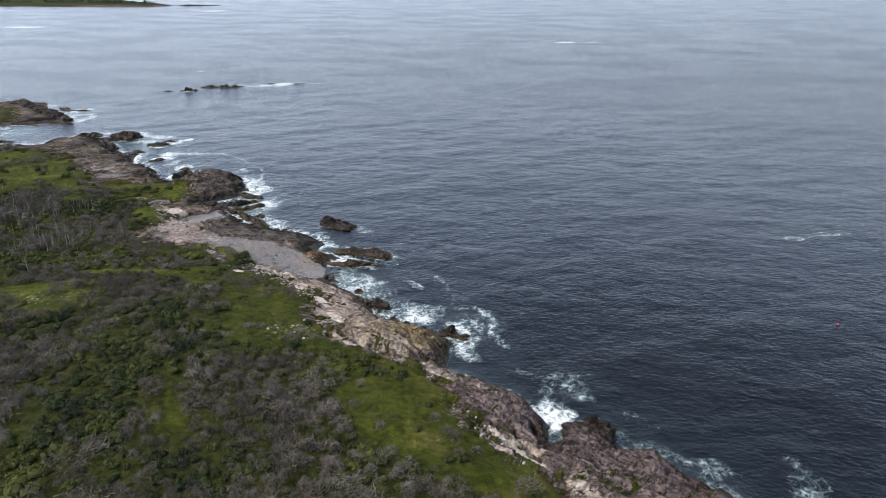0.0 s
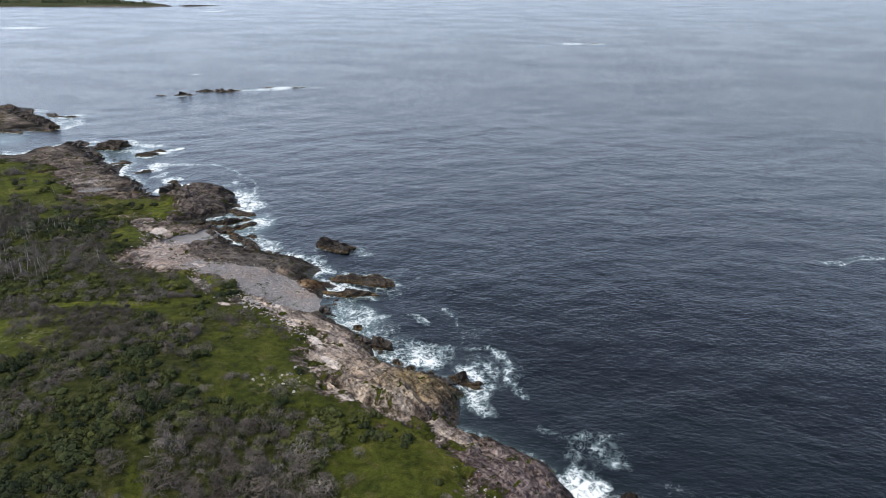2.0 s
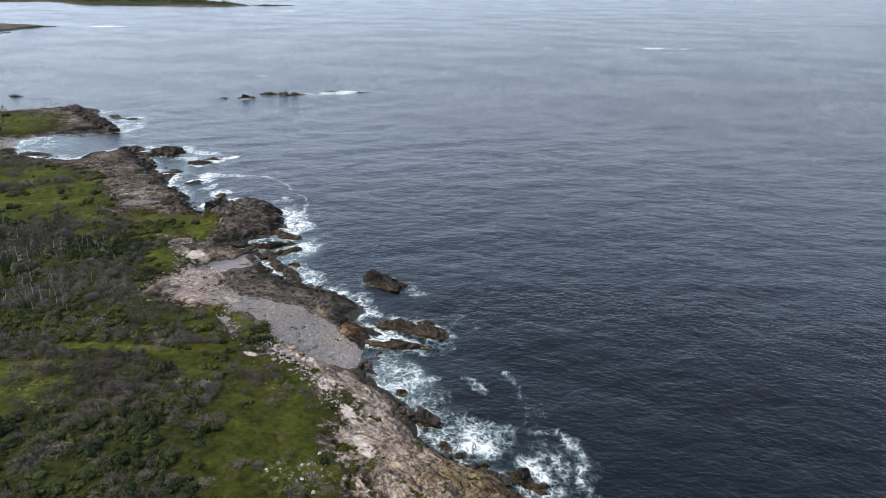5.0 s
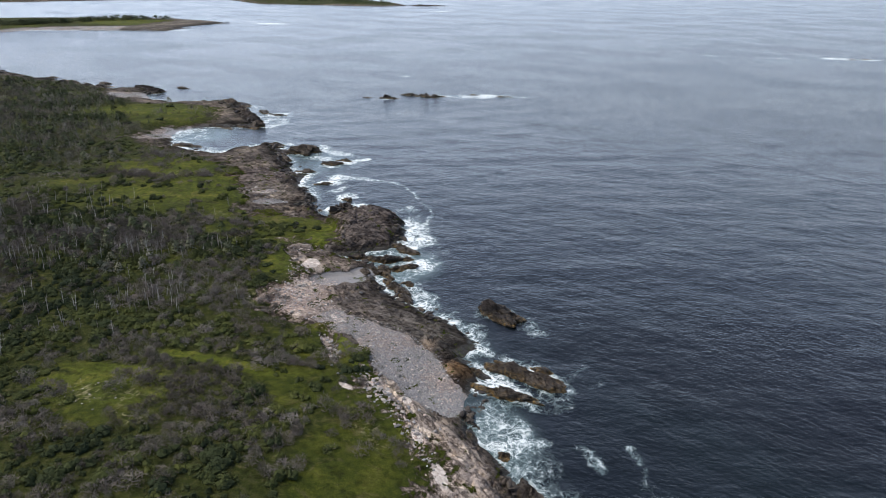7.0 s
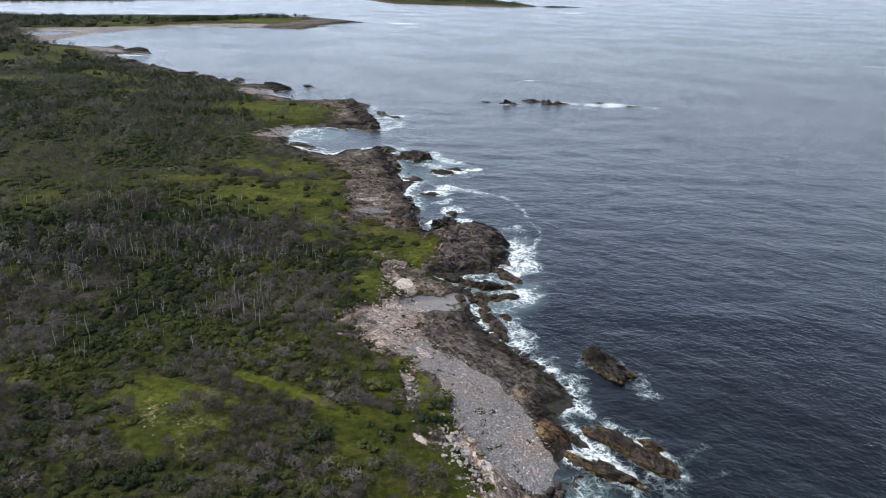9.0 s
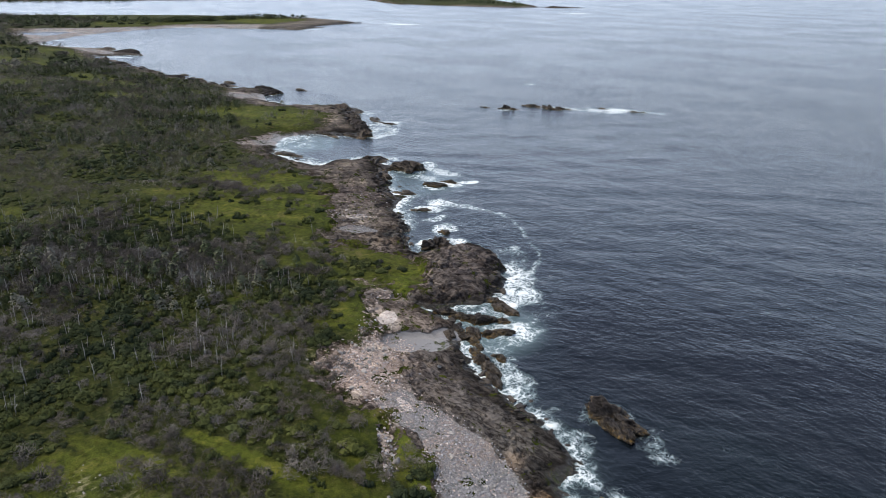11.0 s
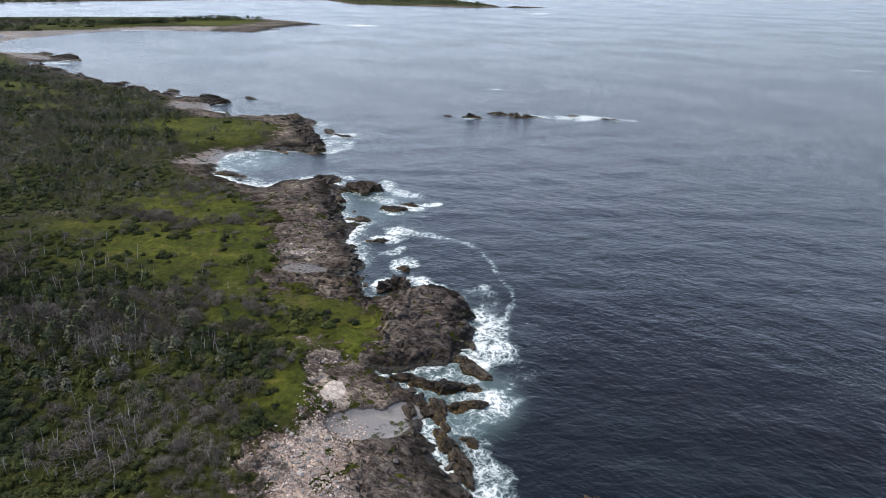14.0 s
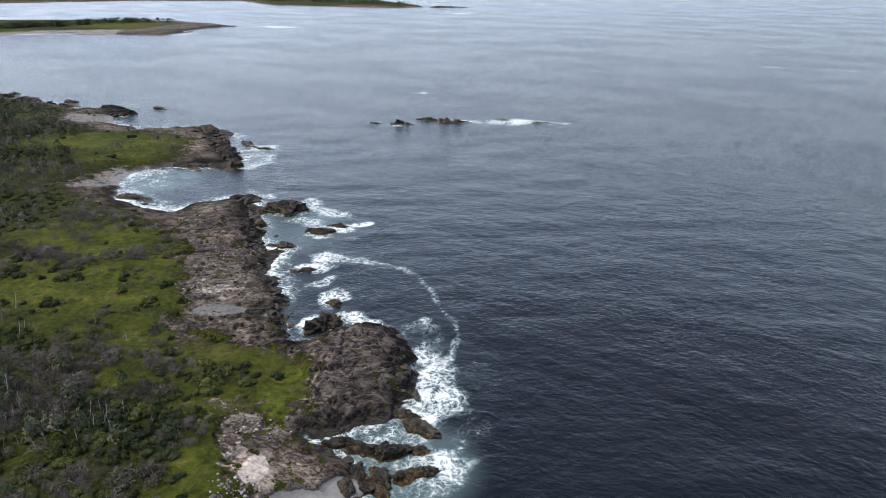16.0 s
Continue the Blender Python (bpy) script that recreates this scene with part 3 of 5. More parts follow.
FAR_TINTS = [(-600, 420, 60, (0.24, 0.235, 0.23)), (-570, 660, 80, (0.11, 0.10, 0.09)), (-190, 272, 10, (0.42, 0.36, 0.29)), (-186, 243, 9, (0.38, 0.32, 0.26)), (-178, 284, 8, (0.09, 0.08, 0.07)), (-200, 300, 12, (0.09, 0.08, 0.07)), (-262, 318, 14, (0.10, 0.088, 0.078)), (-340, 322, 60, (0.13, 0.118, 0.105)), (-420, 342, 50, (0.13, 0.118, 0.105))]
BARE = [  # pale bare scars: x, y, rx, ry, turn, weight
    (-68.4, 152.4, 1.9, 2.6, 30, 1), (-22.3, 102.8, 2.6, 0.9, -55, 1), (-18.6, 95.8, 2.6, 0.8, -50, 1), (-27.4, 108.7, 2.0, 0.8, -55, 0.9), (-36.5, 117, 2.6, 0.7, -20, 0.9), (-32, 116, 1.6, 0.8, -40, 0.8), (-41, 115, 1.5, 0.6, -20, 0.7),
    (-52.0, 133.4, 2.2, 0.8, -25, 1), (10.5, 61, 3.4, 0.5, -50, 0.8), (7.5, 65, 3.0, 0.6, -50, 0.7), (-104, 190, 4, 2, 30, 0.5), (-14, 85, 2.4, 0.6, -20, 0.6),
]
LOW_ROCK = [  # flat ledges and slabs
    (-30.5, 134.8, 5, 2.2, -52, 1),     (-47, 142, 17, 5, -32, 0.6), (-62, 151, 8, 6, 10, 0.9), (-112, 204, 14, 10, 50, 0.5), (-135, 222, 16, 9, 25, 0.6), (-180, 264, 18, 14, -40, 1), (-78, 158, 8, 5, 20, 0.8),
]
OUTCROPS = [(-82, 161.5, 7, 3, 25, 1), (-75, 158.5, 3, 4, 0, 0.8), (-8, 83, 4, 1.2, -40, 0.7), (-24.5, 88.5, 3, 2.2, 0, 0.55), (-100, 183, 4, 2, 30, 0.7), (-48, 123.5, 5.5, 1.0, -49, 0.9), (-130, 208, 6, 2, 20, 0.6), (-69, 138, 3, 4, 0, 0.7), (-124, 197, 6, 2, 25, 0.55)]


STRIKES = (-36.0, -9.0, 26.0)      # how the layers run in the south, along the shingle and in the north
CLEFTS = [  # gullies and undercut steps in the rock: x, y, x, y, width, depth
    (-16, 89.5, -11.5, 86, 1.3, 1.5), (-11.5, 86, -7, 83.6, 1.6, 1.9), (-7, 83.6, -3, 84.5, 1.4, 1.5), (3, 80, 9, 75.5, 1.0, 0.9), (12.5, 69, 14.5, 64, 1.1, 1.6), (-71, 170, -64, 166.5, 1.2, 1.0), (-72, 160.5, -67, 162, 1.2, 0.8),
]


def land_field(x, y):
    """Height and the covers of the ground at x, y."""
    near = smooth(420, 260, np.hypot(x + 60, y - 150))
    north = smooth(152, 168, y)
    lower = 0.3 * smooth(122, 112, y) * smooth(77, 86, y)
    saw = lambda q: np.where((q % 1) < 0.72, (q % 1) / 0.72, (1 - q % 1) / 0.28)
    lay = []
    for turn in STRIKES:
        c, s = math.cos(radians(turn)), math.sin(radians(turn))
        across, along = -x * s + y * c + fbm(x, y, 14, 3, 31) * 2.2, x * c + y * s
        broken = 0.55 + 0.6 * fbm(along * 0.45, across, 5, 3, 37)
        big, joint = blocks(along * 0.34, across, 1.9, 401)
        little, crack = blocks(along * 0.42 + 3, across, 0.85, 431)
        ledge = saw(across / 3.1) * 0.62 * broken + saw(across / 1.05 + fbm(x, y, 4, 2, 35) * 0.8) * 0.24 * broken + big * (0.42 - 0.2 * lower) + little * 0.26 * (1 - 0.85 * lower)
        ledge = ledge - smooth(0.16, 0.0, joint) * (0.32 - 0.15 * lower) - smooth(0.14, 0.0, crack) * 0.16 * (1 - lower) + 0.3
        cleft = smooth(0.10, 0.0, np.abs(fbm(along * 0.35, across, 4.5, 3, 45))) * 0.5 + smooth(0.07, 0.0, np.abs(fbm(along, across * 0.5, 6, 3, 47))) * 0.4
        lay.append((ledge - 0.5 - cleft * (1 - 0.5 * lower), saw(across / 4.6)))
    mid = smooth(118, 127, y) * (1 - north)
    strata, fins = (a * (1 - mid - north) + b * mid + c * north for a, b, c in zip(*lay))
    calm = 1 - 0.85 * blobs(x, y, [(15.5, 70, 6, 6, 0, 1), (-65, 161, 5, 3, 10, 1), (-82, 184, 5, 5, 0, 0.8)])
    jag = (fbm(x, y, 5.0, 5, 3) * 1.0 + (fins - 0.5) * 1.1 * (0.6 + 0.6 * fbm(x, y, 9, 2, 7))) * near * calm + fbm(x, y, 60, 3, 5) * 6 * (1 - near)
    d = np.maximum(signed_distance(x, y, LAND), signed_distance(x, y, FAR_LAND)) + jag
    lag = signed_distance(x, y, LAGOON)
    far_turf = signed_distance(x, y, FAR_LAND) - 14
    v = np.maximum(signed_distance(x, y, TURF), far_turf) + (fbm(x, y, 13, 4, 9) * 2.6 + fbm(x, y, 3.6, 4, 13) * 2.4) * near + 0.2 - 5.0 * blobs(x, y, OUTCROPS) + 4.5 * blobs(x, y, [(-44.6, 124.3, 6.0, 1.5, -42, 1)])
    shingle = smooth(-1.2, 1.0, signed_distance(x, y, SHINGLE) + fbm(x, y, 4, 3, 21) * 0.8)
    bar = smooth(60, 20, np.abs(signed_distance(x, y, [(-560, 385), (-600, 392), (-655, 470), (-668, 540), (-600, 600), (-660, 585), (-690, 470), (-620, 400)])))
    bay = blobs(x, y, [(-187, 240, 12, 16, -10, 1), (-252, 300, 22, 9, 30, 1), (-99, 184, 5, 2.5, 30, 1), (-63, 147, 4, 3, 0, 0.9), (-500, 372, 30, 9, 0, 1)])
    shingle = np.maximum(shingle, np.maximum(bay, bar * 0.9))
    south = smooth(128, 78, y) * smooth(-120, -40, x)
    top = 1.9 + south * (1.0 + 0.11 * np.clip(d, 0, 36)) + 0.012 * np.clip(d, 0, 220)
    reach = 3.2 - 1.0 * south
    dp = np.maximum(d, 0)
    h = top * (1 - np.exp(-dp / reach))
    beach = np.minimum(0.14 * dp, 1.9 + 0.01 * dp)
    h = h + (beach - h) * shingle
    h = np.where(d < 0, np.maximum(0.5 * d, -3.2), h)
    turf = smooth(-0.7, 0.7, v) * smooth(0.0, 1.5, d)
    rock = (1 - turf) * (1 - shingle) * smooth(-3, 1.2, d)
    rock = rock * (1 - 0.8 * blobs(x, y, BARE)) * (1 - 0.7 * blobs(x, y, LOW_ROCK))
    h = h + rock * near * (strata * (1 - 0.25 * lower) + fbm(x, y, 4.0, 5, 51) * (0.42 - 0.1 * lower))
    h = h + rock * blobs(x, y, HUMPS) * (0.75 + 0.25 * fbm(x, y, 5, 3, 61))
    h = h + turf * (fbm(x, y, 22, 3, 71) * 0.55 + fbm(x, y, 3.0, 3, 73) * 0.16 + 0.25)
    h = h + shingle * near * fbm(x, y, 1.6, 3, 81) * 0.10
    for ax, ay, bx, by, wide, deep in CLEFTS:
        u = np.clip(((x - ax) * (bx - ax) + (y - ay) * (by - ay)) / ((bx - ax) ** 2 + (by - ay) ** 2), 0, 1)
        h = h - deep * smooth(wide, 0.2, np.hypot(x - ax - u * (bx - ax), y - ay - u * (by - ay)) + fbm(x, y, 2.5, 3, 55) * 0.5) * smooth(0.2, 2.0, d)
    h = np.where(lag > 0, -0.5, h)
    h = h + (0.35 - h) * blobs(x, y, SAND)
    return h, d, v, turf, shingle, rock


def open_field(x, y, v):
    edge = smooth(11, 4, v + fbm(x, y, 9, 3, 91) * 5) * smooth(-160, -100, x) * (1 - 0.9 * blobs(x, y, [(-67, 134, 12, 12, 0, 1)]))
    patches = blobs(x, y, OPEN)
    specks = smooth(0.32, 0.6, fbm(x, y, 16, 4, 95)) * 0.8
    return np.clip(np.maximum(np.maximum(patches, edge * 0.8), specks), 0, 1)


def build_ground():
    xs = graded(-2700, -112, 38, 250, 0.38, 1.022)
    ys = graded(-650, 55, 206, 1980, 0.38, 1.02)
    x, y, quads = sheet(xs, ys)
    h, d, v, turf, shingle, rock = land_field(x, y)
    open_ = open_field(x, y, v)
    keep = (h[quads] > -2.6).any(axis=1)
    quads = quads[keep]
    used = np.unique(quads)
    remap = np.full(len(x), -1)
    remap[used] = np.arange(len(used))
    weight, tint = np.full(len(x), 0.12), np.tile(np.array([0.14, 0.122, 0.110]), (len(x), 1)) * 0.12
    for tx, ty, reach, rgb in TINTS + FAR_TINTS:
        w = np.exp(-((x - tx) ** 2 + (y - ty) ** 2) / (0.5 * reach * reach))
        weight, tint = weight + w, tint + w[:, None] * np.array(rgb)
    tint = tint / weight[:, None]
    tan = smooth(0.0, 0.4, fbm(x, y, 9, 5, 105)) * smooth(2.0, 7.0, d) * smooth(150, 175, y) * 0.42
    tint = tint * (1 - tan[:, None]) + np.array([0.36, 0.31, 0.25]) * tan[:, None]
    # bare pale rock and soil along the edge of the turf
    pale_edge = smooth(-7.5, -1.0, v) * smooth(-0.02, 0.22, fbm(x, y, 4, 5, 101)) * smooth(0, 4, d) * smooth(175, 150, y)
    patch = blobs(x, y, BARE)
    pale_rock = np.clip(np.maximum(pale_edge * 0.85, patch), 0, 1)[:, None]
    tint = tint * (1 - pale_rock) + np.array([0.62, 0.55, 0.48]) * pale_rock
    shingle = shingle * (1 - patch)
    rubble = smooth(-50, -55, x + fbm(x, y, 6, 3, 301) * 8) * smooth(160, 152, y) * smooth(120, 126, y)
    shingle = shingle * (1 - 0.75 * rubble)
    weed = smooth(0.95, 0.2, h + fbm(x, y, 3, 3, 111) * 0.5) * smooth(-0.2, 0.2, 1 - turf)
    pale = blobs(x, y, [(-24, 88, 4.5, 3.5, 0, 1), (-74, 99, 5, 2.5, 10, 1), (-62, 97, 4, 2, 0, 0.9), (-66, 101, 5, 3, 0, 0.7), (-48, 123.5, 6, 1.4, -49, 1), (0.5, 62, 2.5, 1, -20, 1), (-148, 187, 7, 4, 20, 0.8), (-136, 193, 6, 4, 20, 0.7),
                       (-70, 136, 5, 4, 0, 0.8), (-104, 170, 5, 2, 10, 0.5), (-81, 159, 5, 3, 30, 0.8), (-34, 107, 6, 2, -35, 0.6)])
    soft_turf = smooth(-4.6, 3.4, v) * smooth(0.0, 1.5, d) * (1 - patch)
    lush = blobs(x, y, LUSH)
    dark = blobs(x, y, [(-168, 272, 24, 11, -42, 1), (-128, 231, 14, 7, 45, 0.8), (-152, 228, 14, 5, 0, 0.8), (-258, 314, 16, 9, 20, 1)])
    tint = tint * (1 - 0.55 * dark * smooth(9.0, 4.0, d + fbm(x, y, 5, 4, 115) * 3))[:, None]
    black = smooth(6.5, 1.5, d + fbm(x, y, 5, 4, 115) * 3.2) * smooth(88, 60, np.abs(y - 232) * 0.6) + 0.75 * smooth(3.6, 0.6, d + fbm(x, y, 4, 4, 117) * 2.4) * (1 - 0.6 * blobs(x, y, [(-5, 91, 9, 6, -30, 1)]))
    tint = tint * (1 - 0.62 * np.clip(black, 0, 1) * (1 - patch))[:, None]
    cols = dict(sand=blobs(x, y, SAND), north=smooth(152, 168, y), mid=smooth(118, 127, y), bare=patch, lush=lush, turf=soft_turf, shingle=shingle, weed=weed, open=open_, pale=pale, tint=tint)
    me = fast_mesh("ground", np.c_[x, y, h][used], remap[quads], GROUND, True, **{k: a[used] for k, a in cols.items()})
    face_rock = (rock > 0.35)[quads].any(axis=1)      # broken rock is angular, turf is soft
    me.polygons.foreach_set("use_smooth", ~face_rock)
    ob = new("ground", me)
    tagged(ob, "green turf and heath edged by bare layered rock and grey shingle", "ground", kind="structure")
    return ob


ground = build_ground()

# ---------------------------------------------------------------- the sea
# surf and drifting foam: x, y, rx, ry, turn, strength
FOAM_POINT = [
    (-12, 103.5, 5, 2.4, -45, 0.8), (-5.5, 99.6, 5, 2, -10, 0.85), (-17.5, 111, 2.2, 5, 30, 0.72), (2, 97.2, 3, 1.8, -40, 0.8), (2.6, 90.5, 1.6, 3.2, 10, 0.85), (-1.2, 101.5, 3, 3, 0, 0.6),
    (-7.5, 104.5, 6, 4, -25, 0.7), (-17, 116, 5, 9, 40, 0.7), (-11, 109, 9, 6, -50, 0.5), (6, 99, 7, 5, -50, 0.34),
    (4.5, 92, 2.6, 4.2, 0, 0.62), (2, 107, 4, 10, 15, 0.33), (18, 81, 6, 3.5, -20, 0.45), (15.6, 73.0, 2.4, 5.5, -10, 0.95),
    (26, 68, 5, 2.4, -10, 0.42), (33, 62.5, 5, 3, -20, 0.5), (46, 61, 2.5, 5, 10, 0.42), (30, 73, 8, 3, -20, 0.3),
    (-20.6, 144.2, 3.0, 2.8, -20, 0.55), (-16, 132, 9, 3, -25, 0.75),
]
FOAM_SKERRIES = [
    (-23, 126, 4, 4, 0, 0.85), (-9.5, 133, 3, 3.5, 30, 0.42), (-28, 140, 2.5, 4, 20, 0.6), (-20, 125.5, 9, 2.4, -15, 0.8),
    (-12, 126, 5, 4, 0, 0.4), (-51, 159.5, 7, 6, 35, 0.8), (-43, 150, 7, 3.2, -35, 0.75), (-55, 167, 8, 4.5, 30, 0.75),
    (-54, 176, 4.4, 9.5, 10, 0.9), (-59, 187, 4.2, 7, 25, 0.8), (-49, 180, 5, 10, 10, 0.3), (-60, 163, 6, 2, 10, 0.7),
    (-46.5, 171, 3, 5, 10, 0.36), (-50.5, 155.5, 5, 5, 0, 0.72), (-47, 163.5, 4, 2.5, 20, 0.8), (-63, 194, 6, 3, -30, 0.6),
]
FOAM_HEADLAND = [
    (-117, 243, 6, 3.9, -20, 0.87), (-109, 239, 7.2, 3.9, 0, 0.82), (-111, 230, 7.2, 3.9, 10, 0.62), (-97.3, 235.9, 4.2, 2.3, 20, 0.92),
    (-102, 229.5, 7.2, 3.1, 30, 0.92), (-102, 224, 4.8, 2.6, 20, 0.72), (-93, 214.5, 6, 3.4, 20, 0.92), (-94.8, 209, 4.8, 2.1, 30, 0.87),
    (-90.5, 203.7, 4.8, 3.1, 30, 0.87), (-83, 198.7, 4.2, 2.6, 40, 0.87), (-82.5, 189, 2.4, 4.5, -30, 0.92), (-74, 192, 7.2, 2.3, -5, 0.87),
]
FOAM_BAY = [
    (-118, 223, 3, 4, 40, 0.5), (-108, 210.5, 3, 4, 40, 0.5), (-148, 256, 14, 8, -30, 0.3), (-172, 234, 10, 3, -15, 0.72), (-150, 228, 9, 2.5, 0, 0.65),
    (-154, 270, 5, 9, 10, 0.7), (-134, 244, 9, 3, -25, 0.6), (-178, 246, 4, 12, -25, 0.7), (-100, 220, 14, 9, 40, 0.3),
]
FOAM_COVES = [
    (-170, 246, 10, 11, -30, 0.5), (-164, 231, 14, 4, 0, 0.55), (-160, 282, 10, 14, 20, 0.65), (-186, 299, 14, 6, -30, 0.65),
    (-104, 358, 22, 6, 15, 0.75), (-84, 367, 16, 5, 5, 0.95),
    (-134, 338, 6, 2.5, 0, 0.6), (-152, 410, 9, 3, 0, 0.85), (114, 606, 30, 9, 8, 1.0), (60, 598, 70, 6, 5, 0.55),
    (89, 142, 11, 2.2, 2, 0.5),
]
FOAM = FOAM_POINT + FOAM_SKERRIES + FOAM_HEADLAND + FOAM_BAY + FOAM_COVES
FAR_FOAM = [
    (-455, 372, 16, 10, 0, 0.8), (-500, 640, 16, 30, 0, 0.65), (-470, 745, 42, 14, 0, 1.0), (-378, 1089, 36, 22, 0, 1.0), (-560, 1470, 60, 12, 0, 0.8), (-420, 1260, 50, 9, 0, 0.65), (-600, 598, 60, 8, 20, 0.7), (-270, 332, 14, 4, 0, 0.6),
]
def drift(width, strength, *corners):
    """A thin line of drifting foam from corner to corner."""
    return [(*a, *b, width, strength) for a, b in zip(corners, corners[1:])]


STREAKS = drift(1.6, 0.68, (-88, 214), (-80, 215.6), (-72, 212.2), (-66.5, 206.3), (-62.7, 201), (-58.7, 197.6), (-56.5, 193.3), (-56, 188.7), (-55.2, 183.8))
STREAKS += drift(1.3, 0.55, (-1.3, 118.7), (1.1, 114.9), (1.9, 108), (1.4, 104.8)) + drift(1.3, 0.62, (2.5, 104.8), (5.9, 105.6), (8.3, 103.3), (9.3, 100.4), (8.5, 96.3), (9.9, 93.8), (10.8, 92))
STREAKS += drift(1.4, 0.62, (12.4, 84.8), (15.7, 82.8), (17.9, 83.3), (19.5, 80.9), (20.3, 77)) + drift(1.3, 0.55, (-10, 114.8), (-7.2, 116.7), (-4.2, 113)) + drift(1.2, 0.5, (3.8, 100.4), (5.5, 100.4), (7, 97))
STREAKS += drift(1.3, 0.72, (-30.5, 142.2), (-29, 140.6), (-26.5, 137.9), (-25, 134)) + drift(1.2, 0.65, (-12.7, 131), (-10.5, 134.1), (-9.4, 136)) + drift(1.2, 0.5, (30, 66), (36, 63)) + drift(1.2, 0.5, (-34.5, 145.4), (-32.5, 146.5))
STREAKS += drift(1.6, 0.5, (-47, 174), (-48.1, 170.5), (-46.5, 164.7))
FAINT = [(-440, 800, 20, 590, 8, 0.3), (20, 590, 120, 606, 4, 0.5), (-200, 640, -120, 600, 5, 0.3), (-20, 150, 30, 146, 2, 0.28), (-44, 150, -20, 128, 2.4, 0.26)]


# rocks standing in the water: x, y, rx, ry, height, turn
BIG_SKERRIES = [
    (-27, 147.8, 4.3, 2.0, 2.0, -25), (-17.8, 130.3, 5.4, 1.5, 1.7, -14), (-19.2, 124.6, 4.6, 1.0, 1.1, -6), (-15.5, 132.4, 1.6, 0.7, 0.6, -20),
    (-120, 236, 4.6, 3.0, 1.9, 0), (-103.6, 226.5, 3.6, 1.4, 0.9, 20), (-101.2, 231.3, 2.6, 1.0, 0.9, 15), (-95.6, 206, 2.2, 1.0, 0.7, 20), (-107, 215.6, 3.2, 1.2, 0.9, 15), (-82.4, 196.2, 1.3, 0.9, 0.6, 0),
    (20.2, 69.0, 2.7, 2.3, 3.0, -10), (-79.8, 188.2, 2.4, 3.2, 1.5, -15), (-61.8, 162.0, 2.6, 0.9, 0.8, 22), (-55.2, 162.6, 2.6, 1.3, 1.0, 30), (-56.2, 170.6, 2.0, 0.9, 0.7, 10),
]
LEDGE_ROCKS = [
    (-52.5, 155.5, 2.4, 0.9, 0.9, -35), (-54.5, 158.2, 2.0, 0.8, 0.8, -30), (-58.5, 162, 2.2, 1.0, 0.9, 10), (-47.5, 153.5, 1.4, 0.8, 0.6, 0),
    (-45.5, 147.6, 2.0, 0.9, 0.8, -35), (-57, 155, 2.6, 0.9, 1.0, -40), (-51.5, 164.5, 1.3, 0.8, 0.6, 20), (-52, 159, 1.5, 1.0, 0.8, 10),
    (-49.5, 161, 1.6, 1.0, 0.8, 30), (-53.5, 168.5, 2.2, 1.1, 0.8, -10),
]
POINT_ROCKS = [
    (-56, 157, 2.2, 1.0, 0.9, -30), (-50, 152, 2.4, 1.0, 1.0, -35), (-47, 150, 1.8, 1.0, 0.9, -30), (-16.5, 111.5, 0.8, 0.6, 0.7, 0),
    (-12, 106, 2.0, 1.2, 1.4, -50), (-9, 100.8, 0.8, 0.6, 0.6, 0), (-6.5, 99.2, 0.7, 0.6, 0.6, 30), (-3.5, 97.6, 0.9, 0.6, 0.6, 0),
    (1.0, 96.2, 1.5, 1.0, 1.2, -40), (3.4, 94.6, 1.2, 0.8, 0.9, -10),
]
SURF_ROCKS = LEDGE_ROCKS + POINT_ROCKS
FAR_SKERRIES = [
    (-145, 340, 1.5, 0.9, 0.6, 0), (-135, 342, 2.6, 1.8, 1.7, 10), (-131.5, 343, 1.8, 1.0, 0.7, -20), (-128, 354, 2.8, 1.6, 1.3, 0), (-125, 355, 1.6, 0.8, 0.5, 0), (-119, 353, 3.4, 2.2, 1.9, -5), (-113.5, 354, 2.4, 1.6, 1.5, 20), (-110, 356, 1.2, 0.6, 0.4, -5),
    (-98, 366, 2.2, 0.8, 0.5, 0), (-83, 366, 2.0, 0.8, 0.6, 0), (-79, 367, 1.5, 0.7, 0.5, 0), (132, 612, 3.6, 1.4, 0.5, 10), (122, 609, 2.4, 1.2, 0.4, 10), (-162, 287, 2.2, 1.3, 0.8, 20), (-172, 290, 4, 2.2, 1.0, -30), (-190, 301, 5, 2.6, 1.4, -30),
]
SPIT_ROCKS = [
    (-250, 331, 3, 1.5, 0.9, 0), (-470, 384, 11, 4, 2, 0), (-525, 640, 16, 5, 1.6, 60), (-535, 715, 18, 6, 1.8, 70), (-548, 668, 12, 4, 1.4, 80), (-330, 328, 4, 1.4, 0.7, 0), (-570, 612, 14, 4, 1.4, 25), (-610, 596, 14, 4, 1.3, 20), (-450, 1262, 18, 6, 2, 10), (-470, 1250, 16, 8, 2.5, 0),
]
CAPE_ROCKS = [
    (-160, 266, 4, 2.2, 2.2, -35), (-165, 272, 5, 3, 1.8, -40), (-172, 279, 5, 2.6, 2.1, -40), (-181, 287, 6, 3, 2.1, -40), (-162, 262, 5, 1.8, 1.0, -10), (-171, 259, 6, 1.6, 1.2, -15), (-198, 302, 6, 2.8, 2.4, -25), (-164, 229.5, 6, 1.8, 1.0, 5),
    (-135, 239, 4, 2.5, 1.4, 40), (-127, 233, 4, 2, 1.0, -30), (-122, 226, 4, 1.8, 1.0, -35), (-254, 313, 5, 2.6, 2.4, 40), (-264, 318, 6, 2.8, 2.4, 15), (-277, 314, 4, 2, 1.4, 10), (-295, 319.5, 6, 1.8, 1.0, 5),
]
